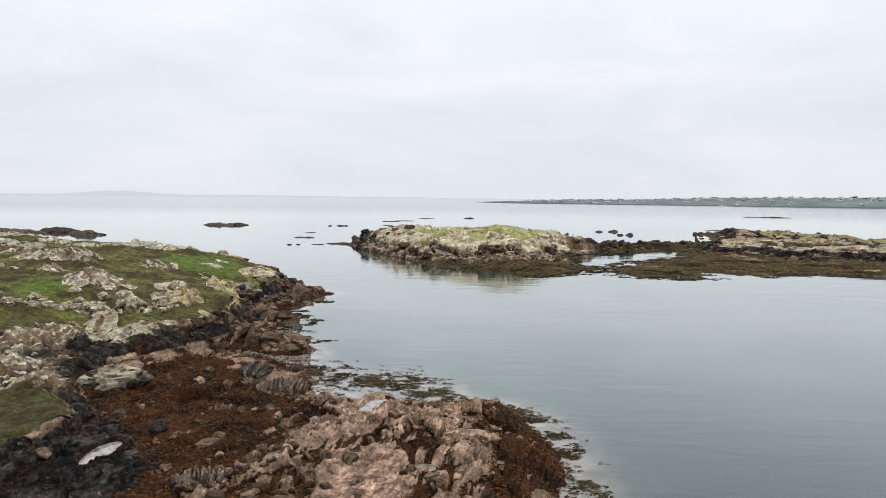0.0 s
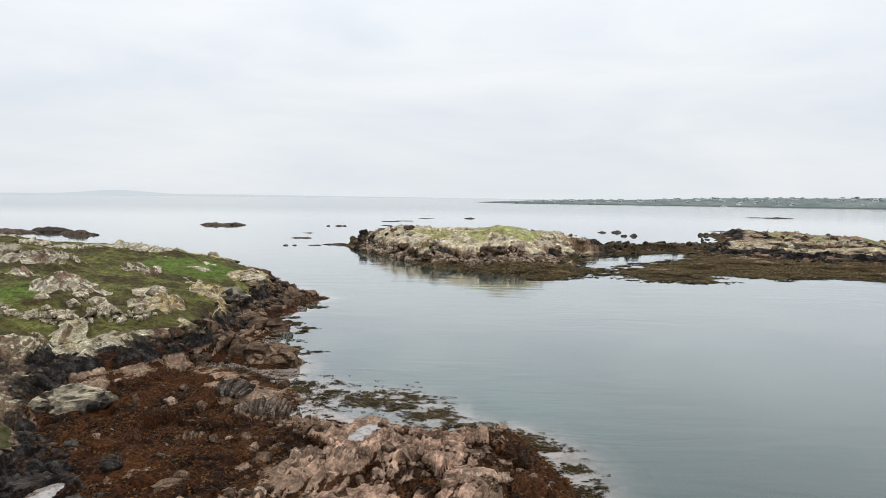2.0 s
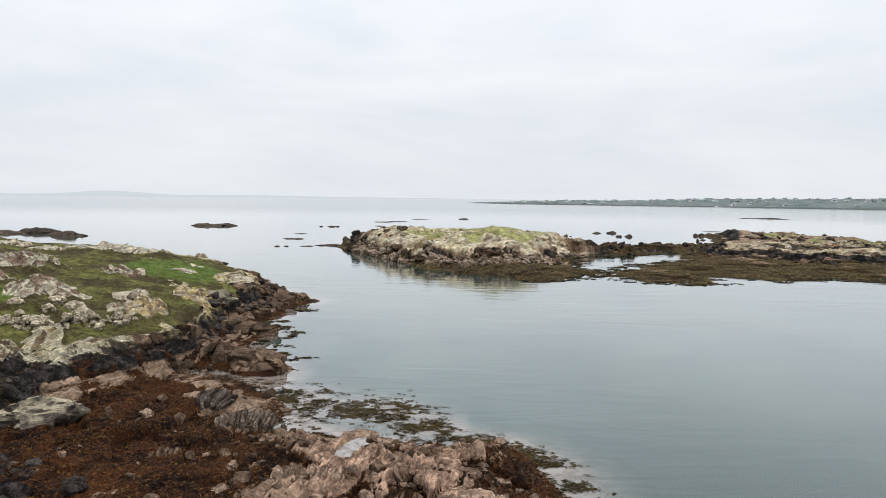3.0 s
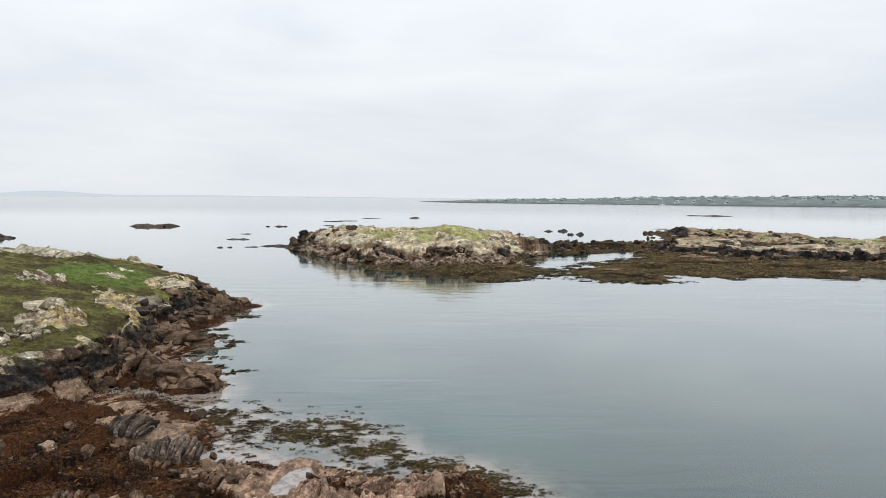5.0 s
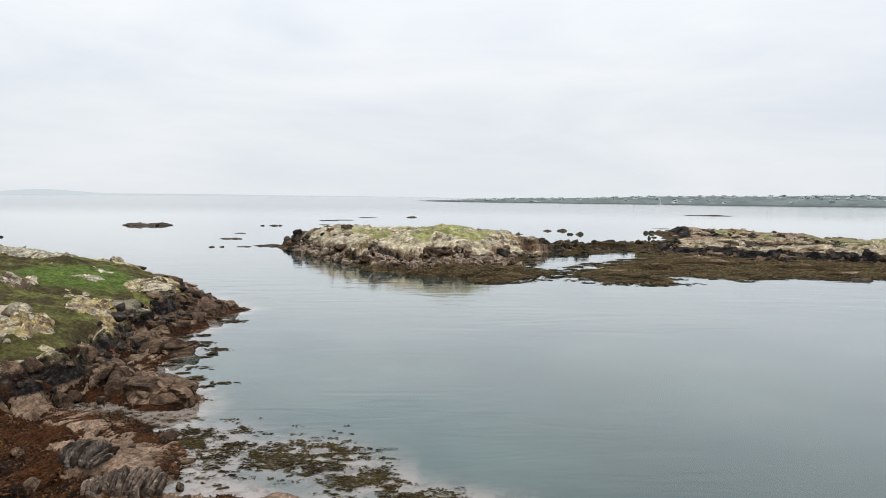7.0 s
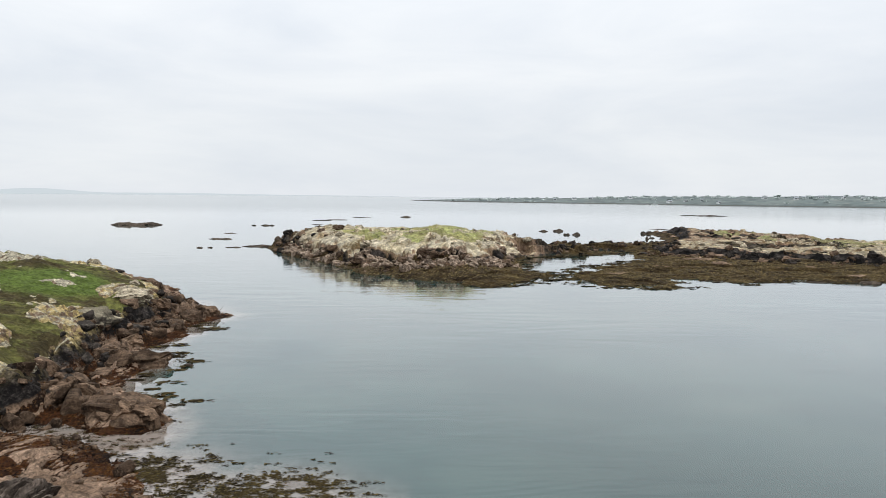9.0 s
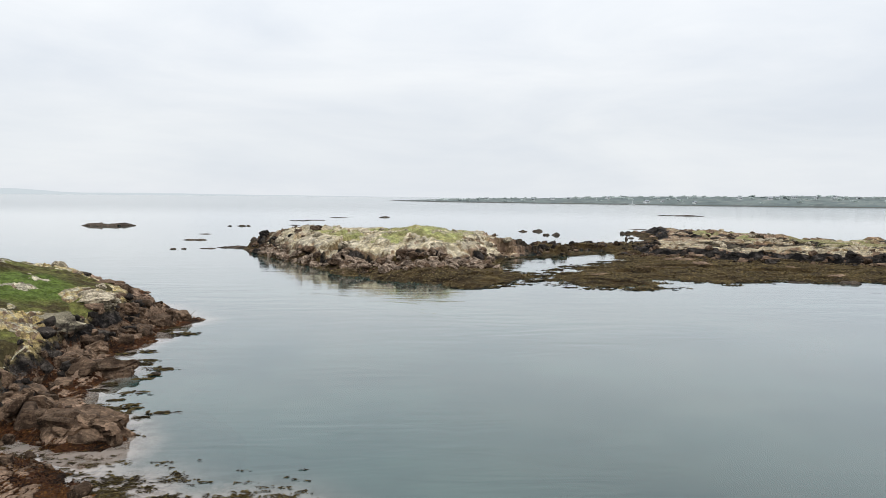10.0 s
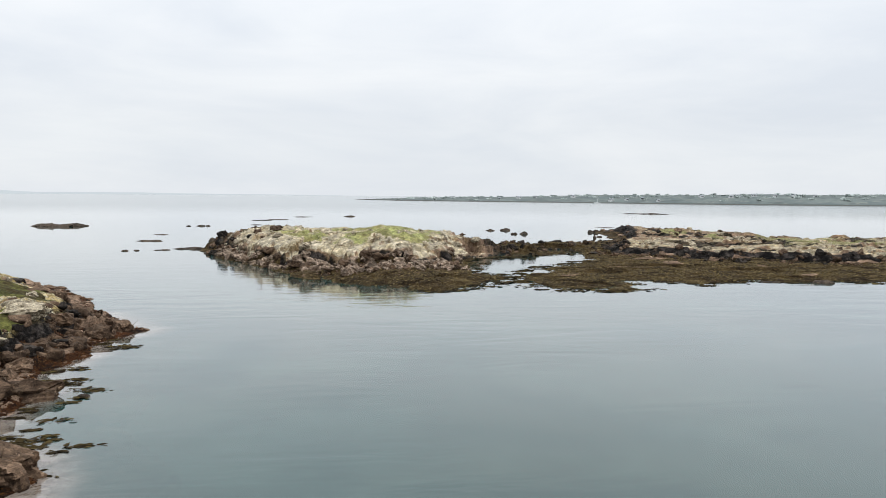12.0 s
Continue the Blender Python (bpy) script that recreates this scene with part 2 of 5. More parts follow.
def pool_material():
    """A few centimetres of still water over pale shell sand."""
    k = Mat("pool_water", 0.05, 0.5)
    k.b.inputs["IOR"].default_value = 1.333
    k.b.inputs["Coat Weight"].default_value, k.b.inputs["Coat IOR"].default_value = 1.0, 1.333
    k.bump(k.noise(3.0, 2, 0.5), 0.1, 0.02)
    col = k.mix(k.span(k.noise(2.5, 5, 0.7), 0.42, 0.6), (0.27, 0.235, 0.21), (0.12, 0.095, 0.075))
    return k.done(col)


def seabed_material():
    k = Mat("seabed_sand", 0.9, 0.1)
    col = k.mix(k.span(k.noise(0.06, 5, 0.6), 0.42, 0.66), (0.15, 0.185, 0.165), (0.105, 0.125, 0.10))
    return k.done(k.mul(col, k.span(k.noise(0.5, 5, 0.6), 0.25, 0.75, 0.8, 1.15)))


def coast_material():
    k = Mat("hazed_coast", 0.95, 0.05)
    # base colours are greyed, with the haze of distance painted in
    col = k.mix(k.span(k.noise(0.012, 6, 0.7), 0.4, 0.6), (0.11, 0.135, 0.135), (0.155, 0.18, 0.172))
    col = k.mix(k.span(k.noise(0.085, 6, 0.8, k.coords((0.5, 0.6, 3))), 0.5, 0.58, 0, 0.8), col, (0.085, 0.10, 0.098))
    col = k.mix(k.span(k.noise(0.11, 4, 0.8, k.coords((0.5, 0.6, 3))), 0.57, 0.63, 0, 0.75), col, (0.27, 0.275, 0.245))
    z = k.t.nodes.new("ShaderNodeSeparateXYZ")
    k.put(k.tc.outputs["Object"], z.inputs[0])
    col = k.mix(k.span(z.outputs["Z"], 0.6, 1.8), (0.085, 0.085, 0.08), col)
    return k.done(col)


def plain_material(name, col, rough=0.8, var=0.15, scale=3.0):
    k = Mat(name, rough, 0.3)
    return k.done(k.mul(col, k.span(k.noise(scale, 4), 0.3, 0.7, 1 - var, 1 + var)))


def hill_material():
    k = Mat("hazy_hill_glow", 1.0, 0.0)
    # an even pale glow stands for the haze in front of the hills
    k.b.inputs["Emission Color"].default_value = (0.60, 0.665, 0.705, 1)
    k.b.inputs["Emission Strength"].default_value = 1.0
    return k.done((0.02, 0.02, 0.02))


OLIVE = ((0.016, 0.010, 0.005), (0.075, 0.05, 0.02), (0.15, 0.105, 0.042))
M_SHORE, M_ISLE = shore_material(), shore_material("island_ground", 0.42, (0.26, 0.235, 0.10), (0.30, 0.31, 0.12), (0.58, 0.51, 0.38), 0.45, 0.8, OLIVE)
M_FLAT = shore_material("flat_island_ground", 0.42, (0.20, 0.175, 0.085), (0.24, 0.24, 0.10), (0.47, 0.40, 0.285), 0.2, 0.12, OLIVE)
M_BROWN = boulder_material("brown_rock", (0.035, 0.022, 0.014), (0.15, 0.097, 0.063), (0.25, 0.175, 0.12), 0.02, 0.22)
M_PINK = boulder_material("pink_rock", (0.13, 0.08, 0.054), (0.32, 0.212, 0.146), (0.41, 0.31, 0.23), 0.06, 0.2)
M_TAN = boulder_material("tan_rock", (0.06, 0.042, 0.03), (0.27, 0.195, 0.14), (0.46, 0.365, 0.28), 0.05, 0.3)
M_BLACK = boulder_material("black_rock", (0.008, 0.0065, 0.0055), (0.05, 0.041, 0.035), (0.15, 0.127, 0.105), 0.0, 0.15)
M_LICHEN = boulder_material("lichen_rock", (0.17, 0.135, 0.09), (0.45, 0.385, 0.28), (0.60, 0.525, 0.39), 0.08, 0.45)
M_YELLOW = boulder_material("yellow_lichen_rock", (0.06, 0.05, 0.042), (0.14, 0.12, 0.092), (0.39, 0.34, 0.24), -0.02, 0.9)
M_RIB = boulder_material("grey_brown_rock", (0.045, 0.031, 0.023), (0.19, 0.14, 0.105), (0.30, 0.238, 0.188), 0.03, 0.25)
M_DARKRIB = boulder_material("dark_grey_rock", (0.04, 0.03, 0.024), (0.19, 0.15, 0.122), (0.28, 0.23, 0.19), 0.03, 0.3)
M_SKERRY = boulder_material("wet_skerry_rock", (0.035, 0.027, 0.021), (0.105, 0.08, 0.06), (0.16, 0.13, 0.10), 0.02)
M_GRASS = leaf_material("turf_blades", ((0.058, 0.045, 0.018), (0.107, 0.108, 0.03), (0.135, 0.122, 0.042)), 0.85, 0.05, 0.25)
M_LUSH = leaf_material("lush_grass_blades", ((0.078, 0.114, 0.023), (0.09, 0.126, 0.026), (0.108, 0.134, 0.033)), 0.85, 0.05, 0.15)
M_HEATHER = leaf_material("heath_shoots", ((0.034, 0.03, 0.013), (0.055, 0.052, 0.02), (0.085, 0.075, 0.03)), 0.85, 0.05, 0.3)
M_HEATH = leaf_material("island_turf_blades", ((0.34, 0.32, 0.17), (0.29, 0.295, 0.135), (0.42, 0.395, 0.26)), 0.85, 0.05, 0.15)
M_WRACK = leaf_material("wrack_fronds", ((0.009, 0.005, 0.003), (0.056, 0.023, 0.007), (0.095, 0.045, 0.014)), 0.85, 0.06)
M_REEFWEED = leaf_material("reef_weed_fronds", ((0.055, 0.04, 0.018), (0.12, 0.088, 0.038), (0.15, 0.113, 0.05)), 0.85, 0.06, 0.3)
M_FLOAT = leaf_material("floating_weed_fronds", ((0.018, 0.013, 0.006), (0.042, 0.03, 0.012), (0.066, 0.05, 0.018)), 0.8, 0.06)
M_WATER, M_POOL, M_BED, M_COAST, M_HILL = water_material(), pool_material(), seabed_material(), coast_material(), hill_material()
# walls and slate across the bay carry painted haze in their colour
M_WALL = plain_material("white_render", (0.7, 0.71, 0.71), 0.8, 0.05)
M_ROOF = plain_material("slate_roof", (0.24, 0.26, 0.275), 0.7)
# leaves paled far beyond their own green, as haze put into the colour
M_TREE = leaf_material("hazed_tree_leaves", ((0.46, 0.52, 0.50), (0.50, 0.55, 0.53), (0.54, 0.58, 0.56)), 0.9)
M_BARK = plain_material("bark", (0.09, 0.075, 0.06))
M_GLASS = plain_material("dark_window_pane", (0.05, 0.055, 0.06), 0.2)


# ---- noise in plain arrays ----
def hsh(ix, iy, seed):
    v = (ix.astype(np.int64) * 374761393 + iy.astype(np.int64) * 668265263 + seed * 974634721) & 0xFFFFFFFF
    v = ((v ^ (v >> 13)) * 1274126177) & 0xFFFFFFFF
    v = ((v ^ (v >> 16)) * 2246822519) & 0xFFFFFFFF
    return ((v ^ (v >> 15)) & 0xFFFFFF) / float(0x1000000)


def vnoise(x, y, seed=0):
    ix, iy = np.floor(x), np.floor(y)
    fx, fy = x - ix, y - iy
    fx, fy = fx * fx * fx * (fx * (fx * 6 - 15) + 10), fy * fy * fy * (fy * (fy * 6 - 15) + 10)
    a, b = hsh(ix, iy, seed), hsh(ix + 1, iy, seed)
    c, d = hsh(ix, iy + 1, seed), hsh(ix + 1, iy + 1, seed)
    return ((a + (b - a) * fx) * (1 - fy) + (c + (d - c) * fx) * fy) * 2 - 1


def fbm(x, y, octaves=4, seed=0, gain=0.5):
    out, amp, tot = 0.0, 1.0, 0.0
    for i in range(octaves):
        out = out + amp * vnoise(x, y, seed + i * 17)
        tot += amp
        amp *= gain
        x, y = 1.93 * x * 0.8 - 1.93 * y * 0.6 + 3.1, 1.93 * x * 0.6 + 1.93 * y * 0.8 - 1.7
    return out / tot


def blocks(x, y, seed=0, tilt=0.5):
    """Broken rock: each cell is a tilted block at a height of its own; also the distance to the joint."""
    ix, iy = np.floor(x), np.floor(y)
    f1 = np.full(x.shape, 9.0)
    f2 = np.full(x.shape, 9.0)
    h = np.zeros(x.shape)
    for dx in (-1, 0, 1):
        for dy in (-1, 0, 1):
            cx, cy = ix + dx, iy + dy
            px, py = cx + 0.1 + 0.8 * hsh(cx, cy, seed), cy + 0.1 + 0.8 * hsh(cx, cy, seed + 1)
            ex, ey = x - px, y - py
            d = np.hypot(ex, ey)
            v = hsh(cx, cy, seed + 2) + tilt * (ex * (2 * hsh(cx, cy, seed + 3) - 1) + ey * (2 * hsh(cx, cy, seed + 4) - 1))
            near = d < f1
            f2 = np.where(near, f1, np.minimum(f2, d))
            h = np.where(near, v, h)
            f1 = np.where(near, d, f1)
    return h, f2 - f1


def sstep(a, b, v):
    t = np.clip((v - a) / (b - a), 0, 1)
    return t * t * (3 - 2 * t)


def inside_distance(x, y, poly):
    """Distance to a closed outline, positive inside."""
    p = np.array(poly, float)
    q = np.roll(p, -1, 0)
    best = np.full(x.shape, 1e9)
    ins = np.zeros(x.shape, bool)
    for (ax, ay), (bx, by) in zip(p, q):
        ex, ey = bx - ax, by - ay
        t = np.clip(((x - ax) * ex + (y - ay) * ey) / (ex * ex + ey * ey + 1e-9), 0, 1)
        best = np.minimum(best, (x - ax - t * ex) ** 2 + (y - ay - t * ey) ** 2)
        if ay != by:
            ins ^= ((ay > y) != (by > y)) & (x < (bx - ax) * (y - ay) / (by - ay) + ax)
    return np.where(ins, 1, -1) * np.sqrt(best)


def foliation(u, v, seed):
    """Steps of tilted, thin-bedded rock: long ribs along u, each a saw tooth of its own height."""
    t = v + 0.35 * fbm(u * 0.35, v * 0.5, 3, seed)
    k = np.floor(t)
    f = t - k
    seg = np.floor(u * 0.35 + 7 * hsh(k, k * 0, seed + 3))
    a = 0.35 + 0.65 * hsh(k, seg, seed + 5)
    return a * np.where(f < 0.78, f / 0.78, (1 - f) / 0.22)


def rock_relief(x, y, angle, seed, size=1.0, grain=1.0):
    """Jointed, foliated bedrock relief, about -0.5 to 1."""
    wx, wy = x + 0.35 * fbm(x * 0.5, y * 0.5, 3, seed), y + 0.35 * fbm(x * 0.5 + 9, y * 0.5, 3, seed + 5)
    c, s = math.cos(angle), math.sin(angle)
    u, v = (c * wx + s * wy) / size, (-s * wx + c * wy) / size
    b1, j1 = blocks(u * 0.36, v * 0.6, seed + 11, 0.9)
    b2, j2 = blocks(u * 0.9, v * 1.9, seed + 21, 0.9)
    busy = sstep(-0.3, 0.35, fbm(x * 0.3 / size, y * 0.3 / size, 3, seed + 61))
    r = 0.80 * (b1 - 0.42) + (0.12 + 0.36 * busy) * (b2 - 0.5) + (0.14 + 0.3 * (1 - busy)) * (foliation(u, v * 2.1, seed + 31) - 0.35) + 0.22 * grain * (foliation(u * 1.6, v * 3.5, seed + 37) - 0.35)
    return r - 0.35 * (1 - sstep(0.0, 0.09, j1)) - 0.2 * busy * (1 - sstep(0.0, 0.12, j2)) + 0.04 * grain * fbm(u * 4, v * 4, 3, seed + 41)


# ---- meshes ----
def mesh_from(name, verts, faces, mats, smooth=True):
    """A mesh from arrays; faces all with the same number of corners."""
    me = bpy.data.meshes.new(name)
    n, kf = len(faces), faces.shape[1]
    me.vertices.add(len(verts))
    me.vertices.foreach_set("co", np.ascontiguousarray(verts, np.float32).ravel())
    me.loops.add(n * kf)
    me.loops.foreach_set("vertex_index", np.ascontiguousarray(faces, np.int32).ravel())
    me.polygons.add(n)
    me.polygons.foreach_set("loop_start", np.arange(0, n * kf, kf, dtype=np.int32))
    me.polygons.foreach_set("use_smooth", np.full(n, smooth))
    for m in mats:
        me.materials.append(m)
    me.update(calc_edges=True)
    me.validate()
    return me


def sheet(name, field, xs, ys, material, floor_z=-2.4):
    """A height field over the grid lines xs and ys; what lies deeper than floor_z is left out."""
    nx, ny = len(xs), len(ys)
    gx, gy = np.meshgrid(xs, ys)
    f = field(gx.ravel(), gy.ravel())
    h = f["h"]
    idx = np.arange(nx * ny).reshape(ny, nx)
    quads = np.stack([idx[:-1, :-1], idx[:-1, 1:], idx[1:, 1:], idx[1:, :-1]], -1).reshape(-1, 4)
    quads = quads[h[quads].max(1) > floor_z]
    used = np.unique(quads)
    remap = np.full(nx * ny, -1)
    remap[used] = np.arange(len(used))
    verts = np.stack([gx.ravel(), gy.ravel(), h], -1)[used]
    me = mesh_from(name, verts, remap[quads], [material])
    me.set_sharp_from_angle(angle=radians(38))
    for key in ("turf", "lush", "weed", "dark", "lichen", "yellow", "pink"):
        me.attributes.new(key, "FLOAT", "POINT").data.foreach_set("value", np.ascontiguousarray(f[key][used], np.float32))
    return new(name, me)


def lines(*spans):
    """Grid lines: stretches from a to b, with the step growing from p to q."""
    out = []
    for a, b, p, q in spans:
        n = max(2, int(abs(b - a) / ((p + q) / 2)))
        t = np.linspace(0, 1, n, endpoint=False)
        out.append(a + (b - a) * (p * t + 0.5 * (q - p) * t * t) / (0.5 * (p + q)))
    return np.append(np.concatenate(out), spans[-1][1])


def part(name, bm, material, parent=None, label="", smooth=False):
    me = bpy.data.meshes.new(name)
    bm.to_mesh(me)
    bm.free()
    me.materials.append(material)
    me.polygons.foreach_set("use_smooth", np.full(len(me.polygons), smooth))
    ob = new(name, me)
    ob.parent = parent
    if label:
        ob["label"] = label
    return ob


# ---- the headland with its foreshore ----
SHORE = [(14, -60), (9, -10), (5.4, 8), (4.4, 15), (4.0, 18.3), (4.1, 20.6), (4.0, 23), (3.5, 25), (2.7, 26.7), (1.5, 26.8), (0.3, 25.9),
         (-0.8, 26.7), (-2.1, 27.7), (-3.2, 27.2), (-4.4, 27.9), (-5.8, 28.5), (-6.5, 29.4), (-7.2, 31), (-8.3, 33.2), (-9.8, 34.9), (-11.4, 36.0), (-13.6, 36.6),
         (-14.1, 37.2), (-12.6, 37.5), (-10.8, 36.5), (-9.2, 36.4), (-9.0, 37.6), (-9.7, 38.8), (-11.6, 41), (-12.9, 42.6), (-13.3, 45.4), (-12.9, 47.7), (-14.8, 51),
         (-14.0, 55), (-14.6, 58.6), (-13.0, 62.2), (-15.2, 65), (-18, 69), (-22, 76), (-27, 84), (-36, 88), (-50, 92), (-75, 100), (-130, 112), (-130, -60)]
BRINK = [(-20, -60), (-17, 5), (-15.4, 14), (-13.4, 18.4), (-13.3, 21), (-14.9, 23), (-17.0, 27), (-18.7, 30.2), (-18.3, 31.8), (-16.9, 33.8), (-15.6, 36.4), (-14.7, 38.6), (-15.4, 40.4), (-16.2, 46), (-17.6, 51),
         (-17.0, 57), (-17.2, 61.5), (-20, 66), (-25, 72), (-31, 80), (-40, 84), (-60, 88), (-90, 98), (-130, 106), (-130, -60)]
# stretches of the shore: a lichened outcrop, a turf shelf below it, black rock, the hollow full of wrack, a smooth pink slab
OUTCROP = [(-27, 30), (-22.5, 30.6), (-20.6, 33), (-18.3, 30.4), (-16.5, 27.4), (-14.7, 22.9), (-16.5, 22.3), (-19, 21.9), (-27, 22)]
SHELF = [(-25, 22.6), (-18.7, 22.2), (-14.9, 22.4), (-13.5, 21.2), (-12.9, 19.0), (-14.1, 18.2), (-15.3, 17.4), (-25, 13)]
BLACKS = [(-15.0, 23.4), (-13.1, 23.0), (-11.0, 20.4), (-9.2, 18.0), (-7.9, 16.2), (-7.4, 11), (-18, 11), (-15.3, 17.4), (-13.0, 19)]
BOWL = [(-15.9, 25.2), (-14.4, 29.5), (-15.2, 34), (-11.6, 32.4), (-9.4, 28.0), (-6.6, 25.4), (-4.8, 22.2), (-5.0, 18.8), (-5.8, 16.8), (-7.4, 13), (-8.2, 16.4), (-9.4, 18.2), (-12.8, 21.8)]
LEDGE = [(-18.6, 31.6), (-17.3, 33.6), (-15.9, 36.3), (-14.9, 38.4)]
SLAB = [(-3.6, 18.9), (-2.6, 19.6), (-1.4, 19.4), (-0.6, 17.2), (-0.5, 12), (-3, 12), (-3.3, 16.5)]
# humps of bare rock in the turf: x, y, radius along, radius across, height
KNOLLS = [(-30.4, 46.4, 3.2, 3.0, 0.9), (-23.5, 39.8, 1.7, 2.6, 0.75), (-30.5, 63.5, 5.0, 2.4, 0.8), (-24.2, 50.4, 1.6, 1.7, 0.35), (-37, 52, 3.0, 1.8, 0.6),
          (-18.5, 41.4, 1.5, 2.4, 0.5), (-18.0, 48.6, 1.5, 3.6, 0.5), (-44, 58, 4.0, 1.8, 0.6), (-40, 44, 3.5, 1.6, 0.5), (-33, 39, 2.4, 0.9, 0.4), (-52, 70, 5.0, 3.0, 0.8),
          (-18.6, 58, 1.8, 2.6, 0.4), (-22.5, 67.5, 3.2, 2.0, 0.4), (-27, 73, 3, 3, 0.3), (-27.5, 41.5, 1.2, 0.8, 0.3), (-36, 60, 2.2, 1.1, 0.35)]
# standing water in the rock: x, y, half length along x and y, level
POOLS = [(-3.0, 25.0, 0.5, 1.1, 0.66), (-10.4, 17.7, 0.36, 1.0, 1.3), (-0.3, 17.9, 0.5, 0.5, 0.95)]
# hollows that the sea still fills: x, y, half length along x and y
HOLLOWS = [(-13.2, 36.9, 1.5, 0.5), (-5.9, 28.9, 1.1, 1.2)]


def bump2(x, y, cx, cy, ra, rb):
    return np.exp(-(((x - cx) / ra) ** 2 + ((y - cy) / rb) ** 2))


def near_line(x, y, line, reach):
    best = np.full(x.shape, 1e9)
    for (ax, ay), (bx, by) in zip(line, line[1:]):
        t = np.clip(((x - ax) * (bx - ax) + (y - ay) * (by - ay)) / ((bx - ax) ** 2 + (by - ay) ** 2), 0, 1)
        best = np.minimum(best, np.hypot(x - ax - t * (bx - ax), y - ay - t * (by - ay)))
    return np.exp(-(best / reach) ** 2)


def within(x, y, poly, soft, wob):
    return sstep(-soft, soft, inside_distance(x, y, poly) + wob)


def headland(x, y):
    wob = fbm(x * 0.5, y * 0.5, 4, 3)
    fray = fbm(x * 1.3, y * 1.3, 4, 5)
    edge = 0.5 * wob + 0.4 * fray
    d = inside_distance(x, y, SHORE) + 0.45 * wob
    e = inside_distance(x, y, BRINK) + 0.8 * fbm(x * 0.35, y * 0.35, 3, 8)
    n = fbm(x * 0.22, y * 0.22, 4, 12)
    outcrop, shelf, black = within(x, y, OUTCROP, 0.4, edge), within(x, y, SHELF, 0.4, edge), within(x, y, BLACKS, 0.5, edge)
    bowl, slab = within(x, y, BOWL, 0.7, 1.6 * edge), within(x, y, SLAB, 0.4, 0.7 * edge)
    run = 4.5 - 3.2 * sstep(-5, -1, x) * sstep(27.5, 24, y)
    low = np.where(d > 0, 1.35 * (1 - np.exp(-np.maximum(d, 0) / run)), 0.5 * d)
    low = low + 0.12 * n * sstep(0, 3, d)
    south = 0.36 + 0.64 * sstep(27, 36, y)
    high = 1.5 + 3.3 * south * (1 - np.exp(-np.maximum(e, 0) / 7.5)) + 0.35 * fbm(x * 0.1, y * 0.1, 3, 22) + 0.22 * fbm(x * 0.6, y * 0.6, 3, 25) + 0.10 * fbm(x * 1.9, y * 1.9, 3, 27)
    top = sstep(-1.1, 0.9, e)
    h = low + (np.maximum(high, low) - low) * top
    bare = np.zeros(x.shape)
    for kx, ky, ra, rc, kh in KNOLLS:
        g = np.exp(-(((x - kx) / ra) ** 2 + ((y - ky) / rc) ** 2))
        h = h + kh * g
        bare = np.maximum(bare, g)
    # ridges, domes and dips of the foreshore
    for kx, ky, ra, rc, kh in ((-1.9, 22.6, 1.8, 2.4, 0.22), (-2.0, 26.6, 1.4, 1.0, 0.25), (1.2, 20.0, 1.2, 2.2, 0.3), (2.4, 24.6, 1.1, 1.6, 0.25), (-9.2, 29.2, 1.5, 1.6, 0.3),
                               (-10.6, 38.6, 1.8, 1.2, 0.35), (-5.6, 24.6, 1.3, 1.0, 0.25), (-13.6, 46.5, 1.2, 2.0, 0.3), (-11.8, 16.2, 1.0, 2.6, 0.35), (-12.2, 31.5, 2.2, 2.0, -0.35), (-2.2, 17.0, 1.4, 2.0, -0.12), (-3.0, 23.4, 0.9, 1.2, -0.5)):
        h = h + kh * np.exp(-(((x - kx) / ra) ** 2 + ((y - ky) / rc) ** 2))
    h = h + 0.25 * outcrop
    # the long ledge below the field wall: a steep face, a flat back
    ledge = near_line(x, y, LEDGE, 1.3) * sstep(-1.0, -0.55, e)
    h = h + 0.5 * ledge
    turf = sstep(0.2, 1.3, e + 1.2 * n) * (1 - sstep(0.38, 0.6, bare + 0.22 * wob + 0.16 * fray))
    turf = turf * (1 - ledge) * (1 - 0.9 * sstep(0.36, 0.5, fbm(x * 0.45, y * 0.45, 4, 61))) * (1 - outcrop)
    turf = np.maximum(turf, 0.8 * shelf * sstep(-0.5, 0.3, e))
    lush = sstep(0.35, 0.7, np.maximum(np.exp(-(((x + 23.4) / 4.8) ** 2 + ((y - 57) / 6.4) ** 2)), 0.8 * np.exp(-(((x + 24.9) / 1.9) ** 2 + ((y - 37) / 2.4) ** 2))) + 0.2 * wob)
    lush = lush - 0.85 * sstep(33.5, 30, y + 1.5 * wob)
    rel = rock_relief(x, y, 1.36, 70)
    bowl = bowl * (1 - top)
    black = black * (1 - shelf)
    calm = np.clip(bump2(x, y, -4.5, 29.5, 5.5, 3.5) + bump2(x, y, -9.5, 35.0, 4, 3) + 0.4, 0, 1)
    fore = np.clip(1.3 * bump2(x, y, -0.5, 22.8, 4.8, 5.0) + 0.9 * bump2(x, y, -6.5, 28.0, 2.6, 2.2) + 0.9 * black + 0.8 * outcrop, 0, 1) * (1 - 0.8 * slab) * sstep(0.0, 1.0, d) * (1 - 0.8 * turf)
    litter = bump2(x, y, -5.0, 16.6, 2.4, 2.6)
